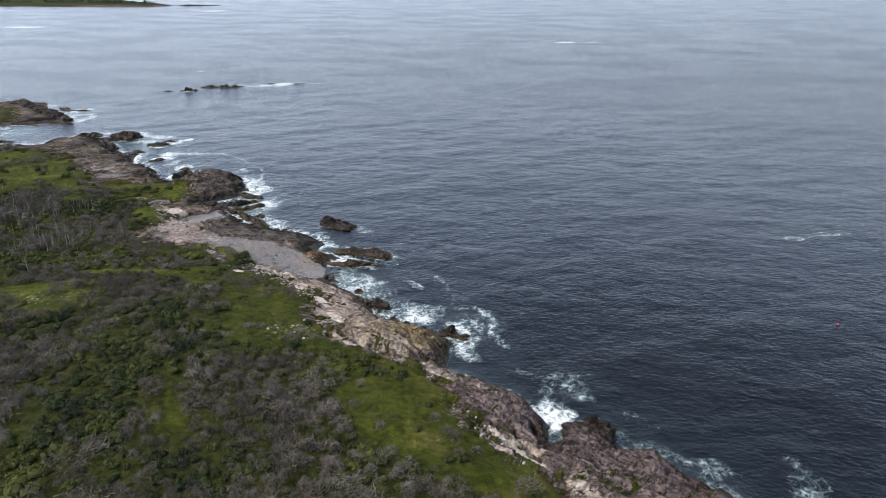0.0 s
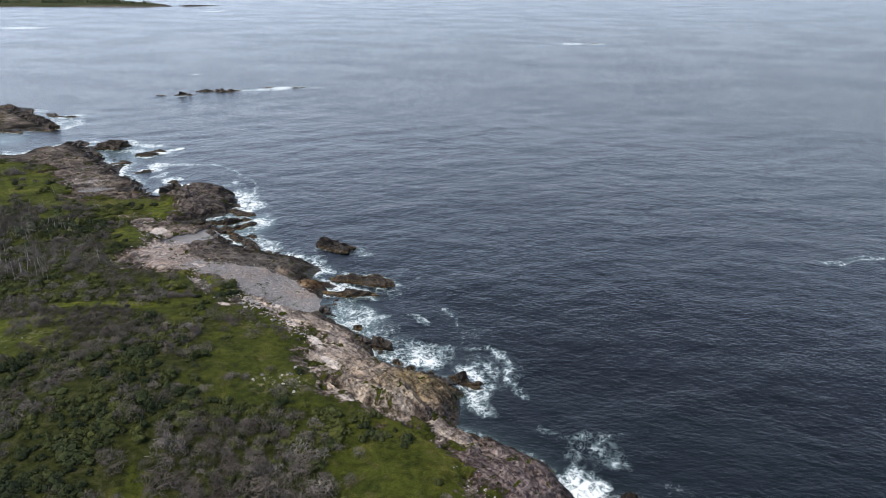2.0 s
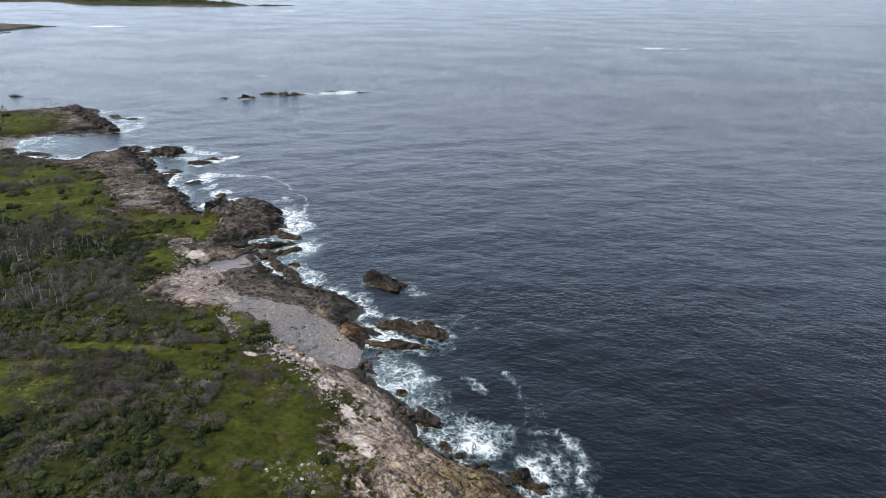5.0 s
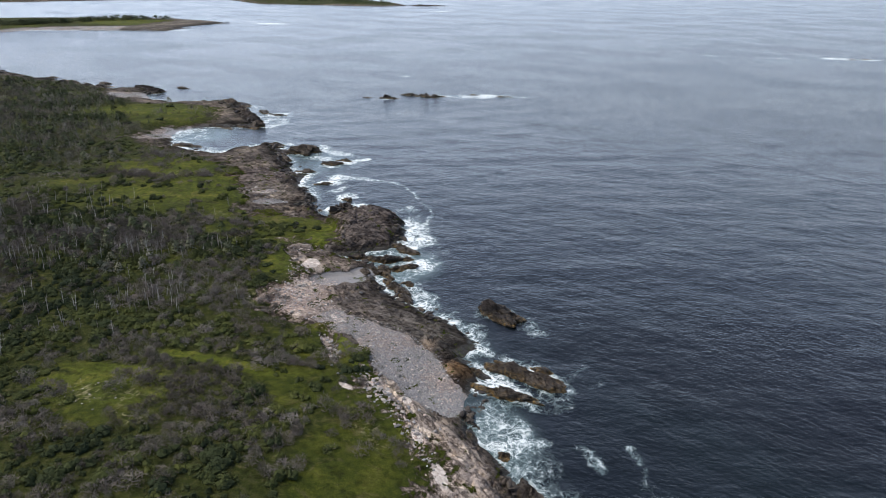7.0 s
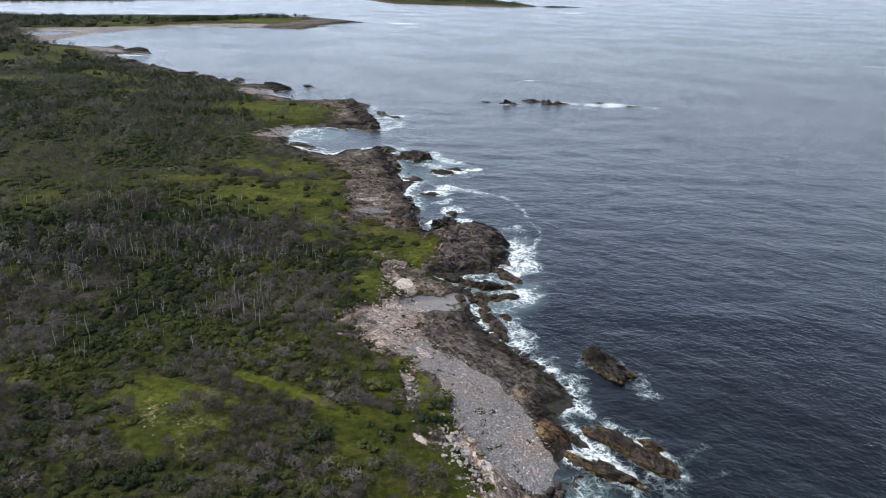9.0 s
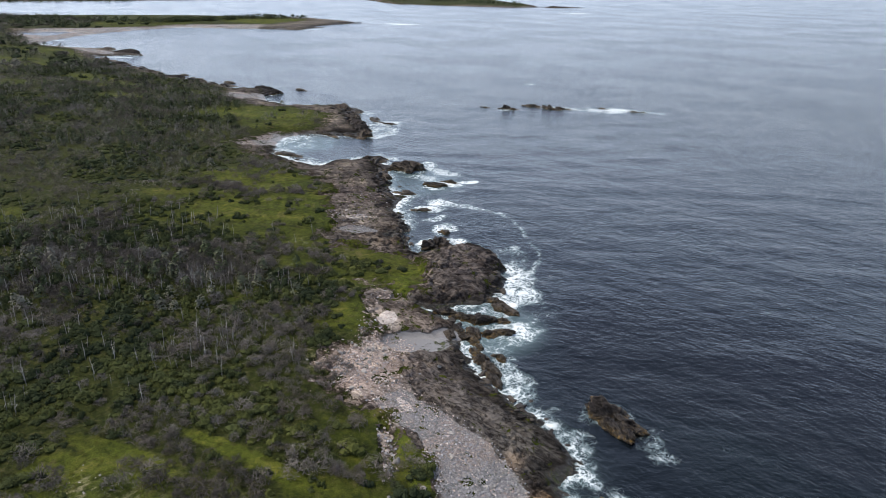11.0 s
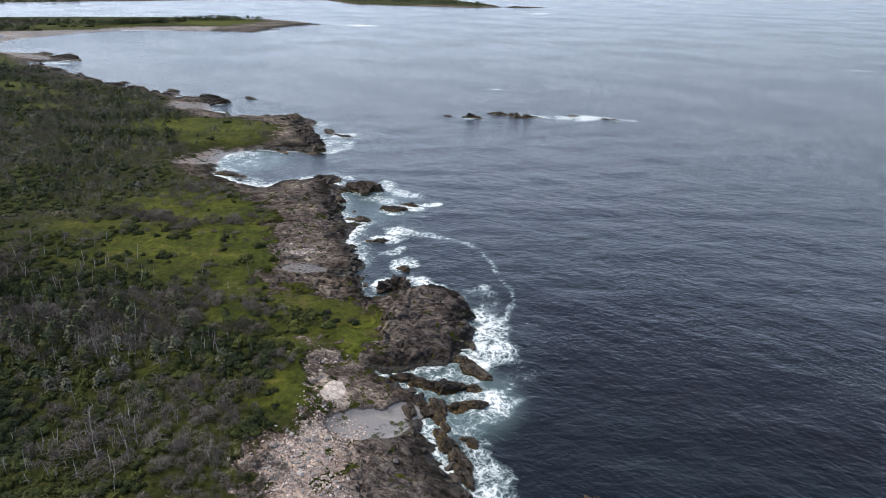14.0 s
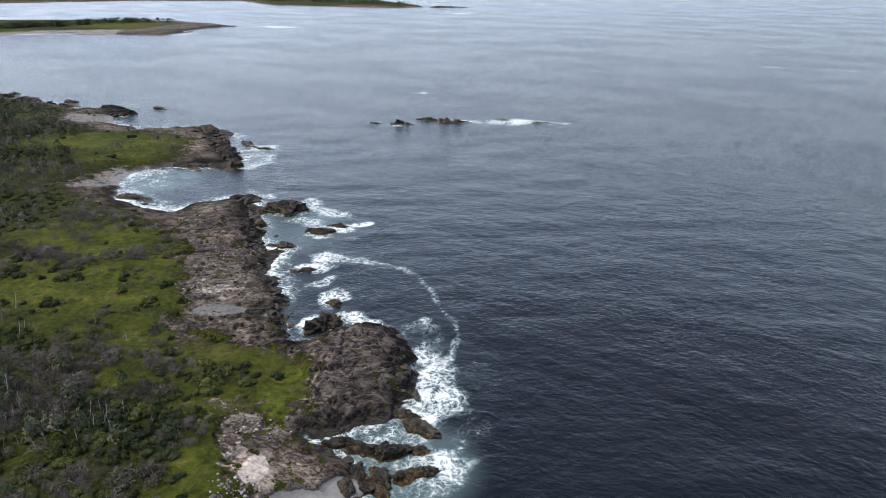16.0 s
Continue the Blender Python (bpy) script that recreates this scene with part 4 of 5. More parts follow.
NORTH_ROCKS = [
    (-318, 321, 6, 2, 1.5, 5), (-342, 324, 7, 2.2, 1.6, 10), (-370, 329, 7, 2.4, 1.8, 15), (-395, 336, 6, 2.2, 1.6, 15), (-420, 342, 7, 2.4, 1.8, 15), (-445, 349, 7, 2.6, 1.8, 15), (-476, 383, 12, 4, 3, 10), (-512, 393, 10, 3, 2, 5), (-300, 327, 3, 1.5, 1, 0), (-345, 333, 3, 1.4, 0.9, 0),
]


def foam_field(x, y, d):
    wx, wy = x + fbm(x, y, 7, 5, 151) * 4.0, y + fbm(x, y, 7, 5, 153) * 4.0
    surf = blobs(wx, wy, FOAM + FAR_FOAM)
    rings = [(rx_ + 0.12 * a, ry_ - 0.1 * a, a * 1.35 + 0.8, b * 1.5 + 0.9, turn, 0.54) for rx_, ry_, a, b, h_, turn in BIG_SKERRIES + SURF_ROCKS + FAR_SKERRIES + CAPE_ROCKS + NORTH_ROCKS]
    surf = np.maximum(surf, blobs(x + fbm(x, y, 5, 3, 161) * 2.5, y + fbm(x, y, 5, 3, 163) * 2.5, rings))
    for ax, ay, bx, by, width, w in STREAKS + FAINT:
        dx, dy = bx - ax, by - ay
        u = np.clip(((x - ax) * dx + (y - ay) * dy) / (dx * dx + dy * dy), 0, 1)
        dist = np.hypot(x - ax - u * dx, y - ay - u * dy) + fbm(x, y, 4, 3, 131) * 1.0
        surf = np.maximum(surf, w * smooth(width, 0.2, dist))
    north = smooth(192, 205, y)
    shore = np.exp(-np.abs(d) / (2.2 + 2.2 * north)) * (0.62 + 0.2 * north + 0.45 * fbm(x, y, 9, 3, 121)) * smooth(-9 - 6 * north, 0, d)
    return np.clip(np.maximum(surf * (0.82 + 0.45 * fbm(x, y, 4.5, 3, 123)), shore), 0, 1)


def build_sea():
    xs = graded(-5400, -118, 50, 5400, 0.85, 1.05)
    ys = graded(-1200, 55, 245, 5400, 0.85, 1.04)
    x, y, quads = sheet(xs, ys)
    d = np.maximum(signed_distance(x, y, LAND), signed_distance(x, y, FAR_LAND))
    keep = (d[quads] < 9).any(axis=1) | (signed_distance(x, y, LAGOON)[quads] > -40).any(axis=1)
    near = smooth(500, 200, np.hypot(x + 30, y - 130))
    c, s = math.cos(radians(24)), math.sin(radians(24))
    z = near * (fbm(x * c + y * s, (-x * s + y * c) * 1.9, 13, 4, 141) * 0.26)
    foam = foam_field(x, y, d)
    shallow = np.clip(np.exp(-np.abs(d) / 2.0) * 0.22 + smooth(0.35, 0.9, foam) * 0.45 + blobs(x, y, [(-170, 243, 13, 15, -30, 0.7), (-18, 116, 5, 8, 35, 0.3), (-112, 224, 18, 14, 40, 0.5), (-52, 161, 9, 9, 30, 0.62)]), 0, 1) * smooth(700, 400, y)
    away = smooth(90, 480, np.hypot(x + 10, y - 55))       # open water past the chop of the shore
    me = fast_mesh("sea", np.c_[x, y, z], quads[keep], WATER, True, foam=foam, shallow=shallow, away=away)
    return tagged(new("sea", me), "dark blue-grey rippled sea with white surf along the rocks", "water", kind="structure")


sea = build_sea()


# ---------------------------------------------------------------- rocks in the water
def sea_rock(x, y, rx, ry, h, turn, label, group="rocks in the surf"):
    """A worn, layered skerry with its foot under water."""
    seed = random.random() * 1000
    bm = bmesh.new()
    bmesh.ops.create_icosphere(bm, subdivisions=5 if rx > 2 and y < 205 else 4 if rx > 1 and y < 300 else 3, radius=1)
    for vert in bm.verts:
        p = vert.co.copy()
        q = Vector((p.x * rx, p.y * ry, p.z * h))
        off = Vector((seed, 0, 0))
        lump = noise.fractal(q * (1.1 / max(rx, 0.8)) + off, 0.8, 2.0, 4)
        crag = noise.ridged_multi_fractal(Vector((q.x * 0.28, q.y * 0.75, q.z * 0.75)) + off, 0.9, 2.1, 5, 1.0, 2.0)
        layer = q.y * 0.8 + q.z * 0.5 + lump * 1.2
        step_ = (layer % 1) * 0.16
        k = 1 + 0.75 * lump + step_ + 0.10 * (crag - 1)
        rise = max(0.0, p.z)
        z = h * (0.95 * rise ** 1.5) * (1 + 0.7 * lump) + rise ** 0.5 * (crag - 1.0) * 0.32 * min(h, 1.6) + step_ * h * 0.7 if p.z > 0 else q.z * 0.9
        vert.co = Vector((q.x * k, q.y * k, z))
    me = bpy.data.meshes.new("sea_rock")
    bm.to_mesh(me)
    bm.free()
    me.materials.append(SEA_ROCK)
    ob = new("sea_rock", me)
    ob.matrix_world = pose(x, y, -0.1, 0, 0, turn)
    return tagged(ob, label, "rock", group)


for row in CAPE_ROCKS:
    sea_rock(*row, "black jagged rock at the edge of the shore", "rocks of the capes")
for row in NORTH_ROCKS:
    sea_rock(*row, "dark low rock along the far shore", "rocks of the capes")
for row in BIG_SKERRIES:
    sea_rock(*row, "dark brown layered rock with orange seaweed standing in surf")
for row in SURF_ROCKS:
    sea_rock(*row, "small dark weedy rock awash in white foam")
for x, y, rx, ry, h, turn in FAR_SKERRIES + SPIT_ROCKS:
    sea_rock(x, y, rx * 0.85, ry * 0.85, h * 0.85, turn, "low black skerry ringed by breaking waves", "far skerries")
    for side in (-1, 1):
        a, k = radians(turn + random.uniform(-25, 25)), random.uniform(0.28, 0.5)
        sea_rock(x + side * rx * 1.25 * math.cos(a), y + side * rx * 1.25 * math.sin(a), rx * k, ry * k, h * k, turn, "low black skerry ringed by breaking waves", "far skerries")



# ---------------------------------------------------------------- plants
rng = np.random.default_rng(7)


def quad_cloud(centres, normals, long_, wide, spin):
    """Small flat leaves or twigs: one quad each, turned by spin about its normal."""
    n = normals / np.linalg.norm(normals, axis=1, keepdims=True)
    ref = np.where(np.abs(n[:, 2:3]) > 0.9, np.array([[1.0, 0, 0]]), np.array([[0, 0, 1.0]]))
    u = np.cross(ref, n)
    u /= np.linalg.norm(u, axis=1, keepdims=True)
    w = np.cross(n, u)
    c, s = np.cos(spin)[:, None], np.sin(spin)[:, None]
    u, w = u * c + w * s, -u * s + w * c
    a, b = u * long_[:, None] / 2, w * wide[:, None] / 2
    return np.stack([centres - a - b * 0.6, centres + a * 0.2 - b, centres + a + b * 0.4, centres - a * 0.3 + b], 1)


def lump(detail):
    """Corners of a lumpy unit ball, three to a face."""
    bm = bmesh.new()
    bmesh.ops.create_icosphere(bm, subdivisions=detail, radius=1)
    tri = np.array([[tuple(v.co) for v in f.verts] for f in bm.faces])
    bm.free()
    return tri


LUMP = lump(1)


def leafy_shrub(count=168, lobes=6):
    """A rounded shrub about 1 m high and 2 m wide: dense lobes of foliage with leaf sprays standing out of them."""
    parts = []
    for k in range(lobes):
        a, off = rng.uniform(0, 6.28), math.sqrt(rng.uniform(0, 1)) * 0.6
        cx, cy = math.cos(a) * off, math.sin(a) * off
        r, h = rng.uniform(0.30, 0.52), rng.uniform(0.5, 1.0) * (1.1 - 0.5 * off)
        wob = np.array([[noise.noise(Vector(c) * 2.3 + Vector((k * 3.7 + a, a, 0))) for c in f] for f in LUMP])
        ball = LUMP * (1 + 0.55 * wob[..., None])
        parts.append(np.stack([cx + ball[..., 0] * r * 0.74, cy + ball[..., 1] * r * 0.74, h * (0.26 + 0.48 * ball[..., 2])], -1))
        m = count // lobes
        th, ph = rng.uniform(0, 2 * math.pi, m), np.arccos(rng.uniform(-0.1, 1.0, m))
        n = np.c_[np.sin(ph) * np.cos(th), np.sin(ph) * np.sin(th), np.cos(ph)]
        p = np.c_[cx + n[:, 0] * r, cy + n[:, 1] * r, h * (0.3 + 0.7 * n[:, 2])] * rng.uniform(0.84, 1.16, (m, 1))
        n = n + rng.normal(0, 0.32, (m, 3))
        parts.append(quad_cloud(p, n, rng.uniform(0.12, 0.27, m), rng.uniform(0.08, 0.16, m), rng.uniform(0, 6.28, m))[:, [0, 2, 3]])
    return np.concatenate(parts)


def rods(base, tip, wide):
    """Thin flat-sided twigs from base to tip."""
    d = tip - base
    side = np.cross(d, rng.normal(0, 1, d.shape))
    side /= np.linalg.norm(side, axis=1, keepdims=True) + 1e-9
    s = side * wide[:, None] / 2
    return np.stack([base - s, base + s, tip], 1)


def twiggy_shrub(count=150):
    """A bare, grey, wind-pruned shrub: short crooked twigs tangled in low domes."""
    m = count
    th, ph = rng.uniform(0, 2 * math.pi, m), np.arccos(rng.uniform(0.0, 1.0, m))
    lobe = rng.integers(0, 3, m)
    cx, cy = rng.uniform(-0.4, 0.4, 3)[lobe], rng.uniform(-0.4, 0.4, 3)[lobe]
    r = rng.uniform(0.45, 1.0, m) ** 0.5 * 0.66
    out = np.c_[np.sin(ph) * np.cos(th), np.sin(ph) * np.sin(th), np.cos(ph)]
    mid = np.c_[cx, cy, np.full(m, 0.18)] + out * r[:, None] * (1, 1, 1.25)
    way = out * 0.55 + rng.normal(0, 0.6, (m, 3)) + (0, 0, 0.25)
    way /= np.linalg.norm(way, axis=1, keepdims=True)
    half = rng.uniform(0.12, 0.30, m)[:, None]
    return rods(mid - way * half, mid + way * half, rng.uniform(0.026, 0.058, m))


def spruce(count=80):
    """A stunted, bushy spruce 1 m high (scaled to size): ragged sprays on a blunt, uneven cone."""
    z = rng.uniform(0.08, 1.0, count) ** 0.8
    th = rng.uniform(0, 2 * math.pi, count)
    lop = 1 + 0.35 * np.cos(th - rng.uniform(0, 6.28))
    r = (1.12 - z) ** 0.75 * rng.uniform(0.25, 0.46, count) * lop
    p = np.c_[np.cos(th) * r, np.sin(th) * r, z]
    n = np.c_[np.cos(th), np.sin(th), np.full(count, 0.8)] + rng.normal(0, 0.45, (count, 3))
    return quad_cloud(p, n, rng.uniform(0.10, 0.24, count), rng.uniform(0.06, 0.13, count), rng.uniform(0, 6.28, count))


def bare_spruce(count=60):
    z = np.sort(rng.uniform(0.2, 1.0, count))
    r = (1.1 - z) ** 0.7 * rng.uniform(0.1, 0.34, count)
    th = rng.uniform(0, 2 * math.pi, count)
    base = np.c_[rng.normal(0, 0.01, (count, 2)), z]
    tip = base + np.c_[np.cos(th) * r, np.sin(th) * r, rng.uniform(-0.05, 0.12, count)]
    stem = rods(np.array([[0, 0, 0.0], [0, 0, 0.45]]), np.array([[0.01, 0, 0.5], [0.02, 0.01, 1.0]]), np.array([0.05, 0.04]))
    return np.concatenate([stem, rods(base, tip, rng.uniform(0.014, 0.03, count))])


def scatter(name, kinds, x, y, z, size, height, tone, mat, label, category):
    """One joined growth of many plants: each place takes one of the kinds, turned and scaled."""
    if len(x) == 0:
        return None
    pick, turn = rng.integers(0, len(kinds), len(x)), rng.uniform(0, 2 * math.pi, len(x))
    verts, tones = [], []
    for k, quads in enumerate(kinds):
        i = np.where(pick == k)[0]
        q = quads.reshape(1, -1, 3)
        c, s = np.cos(turn[i])[:, None], np.sin(turn[i])[:, None]
        vx = (q[..., 0] * c - q[..., 1] * s) * size[i, None] + x[i, None]
        vy = (q[..., 0] * s + q[..., 1] * c) * size[i, None] + y[i, None]
        vz = q[..., 2] * height[i, None] + z[i, None]
        verts.append(np.stack([vx, vy, vz], -1).reshape(-1, 3))
        tones.append(np.repeat(tone[i], q.shape[1]))
    verts, tones = np.concatenate(verts), np.concatenate(tones)
    me = fast_mesh(name, verts, np.arange(len(verts)).reshape(-1, kinds[0].shape[1]), mat, False, tone=tones)
    return tagged(new(name, me), label, category, kind="stuff")


def jittered(x0, x1, y0, y1, step):
    gx, gy = np.meshgrid(np.arange(x0, x1, step), np.arange(y0, y1, step))
    gx, gy = gx.ravel(), gy.ravel()
    return gx + rng.uniform(-0.55, 0.55, len(gx)) * step, gy + rng.uniform(-0.55, 0.55, len(gy)) * step


WOODS = [(-275, 240, 115, 62, 12, 1), (-134, 134, 46, 18, 18, 0.55), (-215, 205, 50, 36, 20, 0.9), (-430, 300, 120, 30, 0, 1), (-350, 308, 120, 16, -12, 1)]
leafy_kinds = [leafy_shrub() for _ in range(9)]
twiggy_kinds = [twiggy_shrub() for _ in range(8)]
small_leafy = [leafy_shrub(48, 3) for _ in range(6)]
small_twiggy = [twiggy_shrub(56) for _ in range(6)]
spruce_kinds = [spruce() for _ in range(7)]
bare_kinds = [bare_spruce() for _ in range(6)]


GREY_SCRUB = [(-26, 69, 15, 9, 10, 1), (-35.5, 101, 4, 3, 0, 1), (-68, 133, 7, 7, 0, 0.8)]     # where the shrubs have died back


def grow(x, y, spread, height_scale, far=False):
    """Decides for every place what grows there; returns masks and measures."""
    h, d, v, turf, shingle, rock = land_field(x, y)
    open_ = open_field(x, y, v)
    woods = blobs(x, y, WOODS) * smooth(0.45, -0.2, fbm(x, y, 30, 3, 201) - 0.1) if not far else np.ones(len(x))
    dens = np.clip((1.0 - 1.05 * open_) + 0.85 * fbm(x, y, 7, 3, 207), 0.0, 1) * smooth(0.8, 3.0, v)
    alive = rng.uniform(0, 1, len(x)) < np.clip(dens * 1.06, 0, 1)
    grey = fbm(x, y, 15, 5, 211) * 1.1 + rng.uniform(-0.36, 0.36, len(x)) - 0.12 * woods + 0.17 + 0.5 * blobs(x, y, GREY_SCRUB)
    tall = rng.uniform(0, 1, len(x)) < woods * 0.6
    return h, alive & (d > 2), grey, tall, woods


def plant_region(x, y, spread, lift, tag, far=False, leafy_set=leafy_kinds, twiggy_set=twiggy_kinds):
    h, alive, grey, tall, woods = grow(x, y, spread, lift, far)
    x, y, h, grey, tall, woods = (a[alive] for a in (x, y, h, grey, tall, woods))
    size = spread * np.clip(np.exp(rng.normal(0, 0.36, len(x))), 0.5, 2.1) * (1 + 0.25 * woods)
    high = lift * np.sqrt(size / spread) * rng.uniform(0.65, 1.25, len(x)) * (1 + 0.9 * woods)
    low = ~tall
    leafy, twiggy = low & (grey < 0.07), low & (grey >= 0.07)
    tone = np.clip(0.42 + fbm(x, y, 9, 3, 221) * 0.5 + rng.normal(0, 0.14, len(x)), 0, 0.8)
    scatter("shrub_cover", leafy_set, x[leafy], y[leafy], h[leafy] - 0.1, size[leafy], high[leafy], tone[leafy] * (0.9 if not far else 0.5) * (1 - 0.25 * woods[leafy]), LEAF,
            "dense low green shrubs covering the heath " + tag, "shrubs")
    scatter("dead_shrub_cover", twiggy_set, x[twiggy], y[twiggy], h[twiggy] - 0.1, size[twiggy], high[twiggy], tone[twiggy], TWIG,
            "tangled grey-brown leafless shrubs on the heath " + tag, "shrubs")
    bare = tall & (rng.uniform(0, 1, len(x)) < 0.30)
    green = tall & ~bare
    tree_h = rng.uniform(1.6, 3.1, len(x)) * (1.0 if not far else 1.6)
    scatter("spruce_wood", spruce_kinds, x[green], y[green], h[green] - 0.1, tree_h[green] * 1.25 * (1 if not far else 1.5), tree_h[green], np.clip(tone[green] + 0.18 * grey[green], 0, 1), NEEDLE,
            "stunted dark grey-green spruces in a dense wood " + tag, "trees")
    scatter("dead_spruce_wood", bare_kinds, x[bare], y[bare], h[bare] - 0.1, tree_h[bare], tree_h[bare] * 1.1, np.clip(tone[bare] + 0.25, 0, 1), TWIG,
            "bare grey dead spruces standing among shrubs " + tag, "trees")


px, py = jittered(-160, 14, 50, 222, 1.42)
ok = (py > 48 + 0.40 * np.maximum(0, -40 - px)) & (px > -160)
plant_region(px[ok], py[ok], 1.12, 1.15, "near the shore")
px, py = jittered(-120, 36, -40, 51, 3.4)
plant_region(px, py, 2.2, 1.3, "behind the southern cliff", False, small_leafy, small_twiggy)
px, py = jittered(-430, -100, 104, 345, 2.25)
ok = (py > 46 + 0.40 * np.maximum(0, -40 - px)) & ((px < -160) | (py > 222))
plant_region(px[ok], py[ok], 1.65, 1.3, "inland", False, small_leafy, small_twiggy)
px, py = jittered(-1100, -430, 190, 560, 7.0)
ok = (py > 46 + 0.40 * np.maximum(0, -40 - px))
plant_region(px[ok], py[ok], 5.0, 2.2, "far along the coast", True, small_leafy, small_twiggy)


# woods on the far spit and the land beyond it
WOOD_LINES = [(-840, 536, -712, 578, 16, 60), (-712, 578, -634, 716, 14, 90), (-700, 600, -668, 640, 10, 50), (-640, 690, -600, 740, 10, 16), (-850, 1285, -540, 1268, 18, 90), (-1450, 790, -1300, 960, 20, 60)]
lx, ly = [], []
for ax, ay, bx, by, wide, count in WOOD_LINES:
    u = rng.uniform(0, 1, count)
    lx.append(ax + (bx - ax) * u + rng.normal(0, wide * 0.5, count))
    ly.append(ay + (by - ay) * u + rng.normal(0, wide * 0.5, count))
lx, ly = np.concatenate(lx), np.concatenate(ly)
lh = np.maximum(land_field(lx, ly)[0], 0)
tall_ = rng.uniform(3.0, 6.0, len(lx))
scatter("far_wood", spruce_kinds, lx, ly, lh - 0.2, tall_ * 2.4, tall_, rng.uniform(0, 0.35, len(lx)), NEEDLE, "dark spruce wood on the far spit", "trees")


# ---------------------------------------------------------------- plain materials of single things
def simple_material(name, colours, scale, rough=0.85, relief=0.3, spec=0.05):
    """A stony or woody surface: noise between colours at two scales, shifted from thing to thing."""
    m, nt, bsdf = material(name)
    p = where(nt)
    info = nt.nodes.new("ShaderNodeObjectInfo")
    n1 = noise_tex(nt, p, scale, 6, 0.65)
    n2 = noise_tex(nt, p, scale * 6, 4, 0.6)
    f = maths(nt, "ADD", maths(nt, "MULTIPLY", n1, 0.55), maths(nt, "MULTIPLY", n2, 0.2))
    f = maths(nt, "ADD", f, maths(nt, "MULTIPLY", maths(nt, "SUBTRACT", info.outputs["Random"], 0.3), 0.45))
    col = ramp(nt, f, *[(0.2 + 0.6 * i / (len(colours) - 1), c) for i, c in enumerate(colours)])
    nt.links.new(col, bsdf.inputs["Base Color"])
    bsdf.inputs["Roughness"].default_value = rough
    bsdf.inputs["Specular IOR Level"].default_value = spec
    bump(nt, bsdf, n1, 0.8, relief)
    return m


STONE = simple_material("beach_stone", [(0.10, 0.097, 0.094), (0.19, 0.18, 0.172), (0.33, 0.30, 0.27), (0.55, 0.52, 0.48)], 1.3, relief=0.2)
WET_STONE = simple_material("wet_stone", [(0.024, 0.021, 0.020), (0.044, 0.038, 0.033), (0.070, 0.056, 0.042)], 1.3, rough=0.55, relief=0.2, spec=0.12)
BARK = simple_material("bleached_bark", [(0.15, 0.14, 0.125), (0.24, 0.228, 0.205), (0.38, 0.36, 0.33)], 2.0, relief=0.05)
BRANCH = simple_material("shrub_branch", [(0.07, 0.055, 0.045), (0.15, 0.13, 0.115)], 3.0, relief=0.05)
FLOAT_RED = simple_material("red_float", [(0.30, 0.025, 0.03), (0.38, 0.04, 0.04)], 4.0, rough=0.45, relief=0.01, spec=0.4)


def height_at(x, y):
    return land_field(np.atleast_1d(np.asarray(x, float)), np.atleast_1d(np.asarray(y, float)))[0]


def part(name, me, parent, label=""):
    ob = new(name, me)
    ob.parent = parent
    return tagged(ob, label)


# ---------------------------------------------------------------- dead trees with bleached trunks
def tube(points, radii, sides=5):
    """A tapered, crooked round stem along points."""
    verts, faces = [], []
    for k, (p, r) in enumerate(zip(points, radii)):
        for j in range(sides):
            a = 2 * math.pi * j / sides
            verts.append((p[0] + r * math.cos(a), p[1] + r * math.sin(a), p[2]))
        if k:
            o = (k - 1) * sides
            for j in range(sides):
                faces.append((o + j, o + (j + 1) % sides, o + sides + (j + 1) % sides, o + sides + j))
    return np.array(verts), np.array(faces)


def dead_tree_model():
    """A leaning dead spruce, 1 m high: crooked bleached trunk and broken side limbs."""
    tree = new("dead_tree")
    tree.empty_display_size = 0.1
    lean, dirn = abs(rng.normal(0.0, 0.22)), rng.normal(0.6, 0.9)
    zs = np.linspace(-0.06, 1, 7)
    wob = np.cumsum(rng.normal(0, 0.012, (7, 2)), axis=0)
    pts = np.c_[wob[:, 0] + np.cos(dirn) * lean * zs, wob[:, 1] + np.sin(dirn) * lean * zs, zs]
    v_, f_ = tube(pts, np.linspace(0.021, 0.006, 7))
    part("trunk", fast_mesh("trunk", v_, f_, BARK, True), tree)
    for k in range(rng.integers(7, 11)):
        z = rng.uniform(0.25, 0.97)
        base = np.array([np.interp(z, zs, pts[:, 0]), np.interp(z, zs, pts[:, 1]), z])
        a, l = rng.uniform(0, 6.28), (1.15 - z) * rng.uniform(0.10, 0.34)
        mid = base + np.array([math.cos(a), math.sin(a), rng.uniform(-0.1, 0.5)]) * l * 0.5
        tip = mid + np.array([math.cos(a + 0.4), math.sin(a + 0.4), rng.uniform(-0.1, 0.5)]) * l * 0.5
        v_, f_ = tube([base, mid, tip], [0.008, 0.006, 0.003], 3)
        part("limb", fast_mesh("limb", v_, f_, BARK), tree)
    return tagged(tree, "bleached grey dead spruce with broken bare limbs", "tree", "dead spruces")


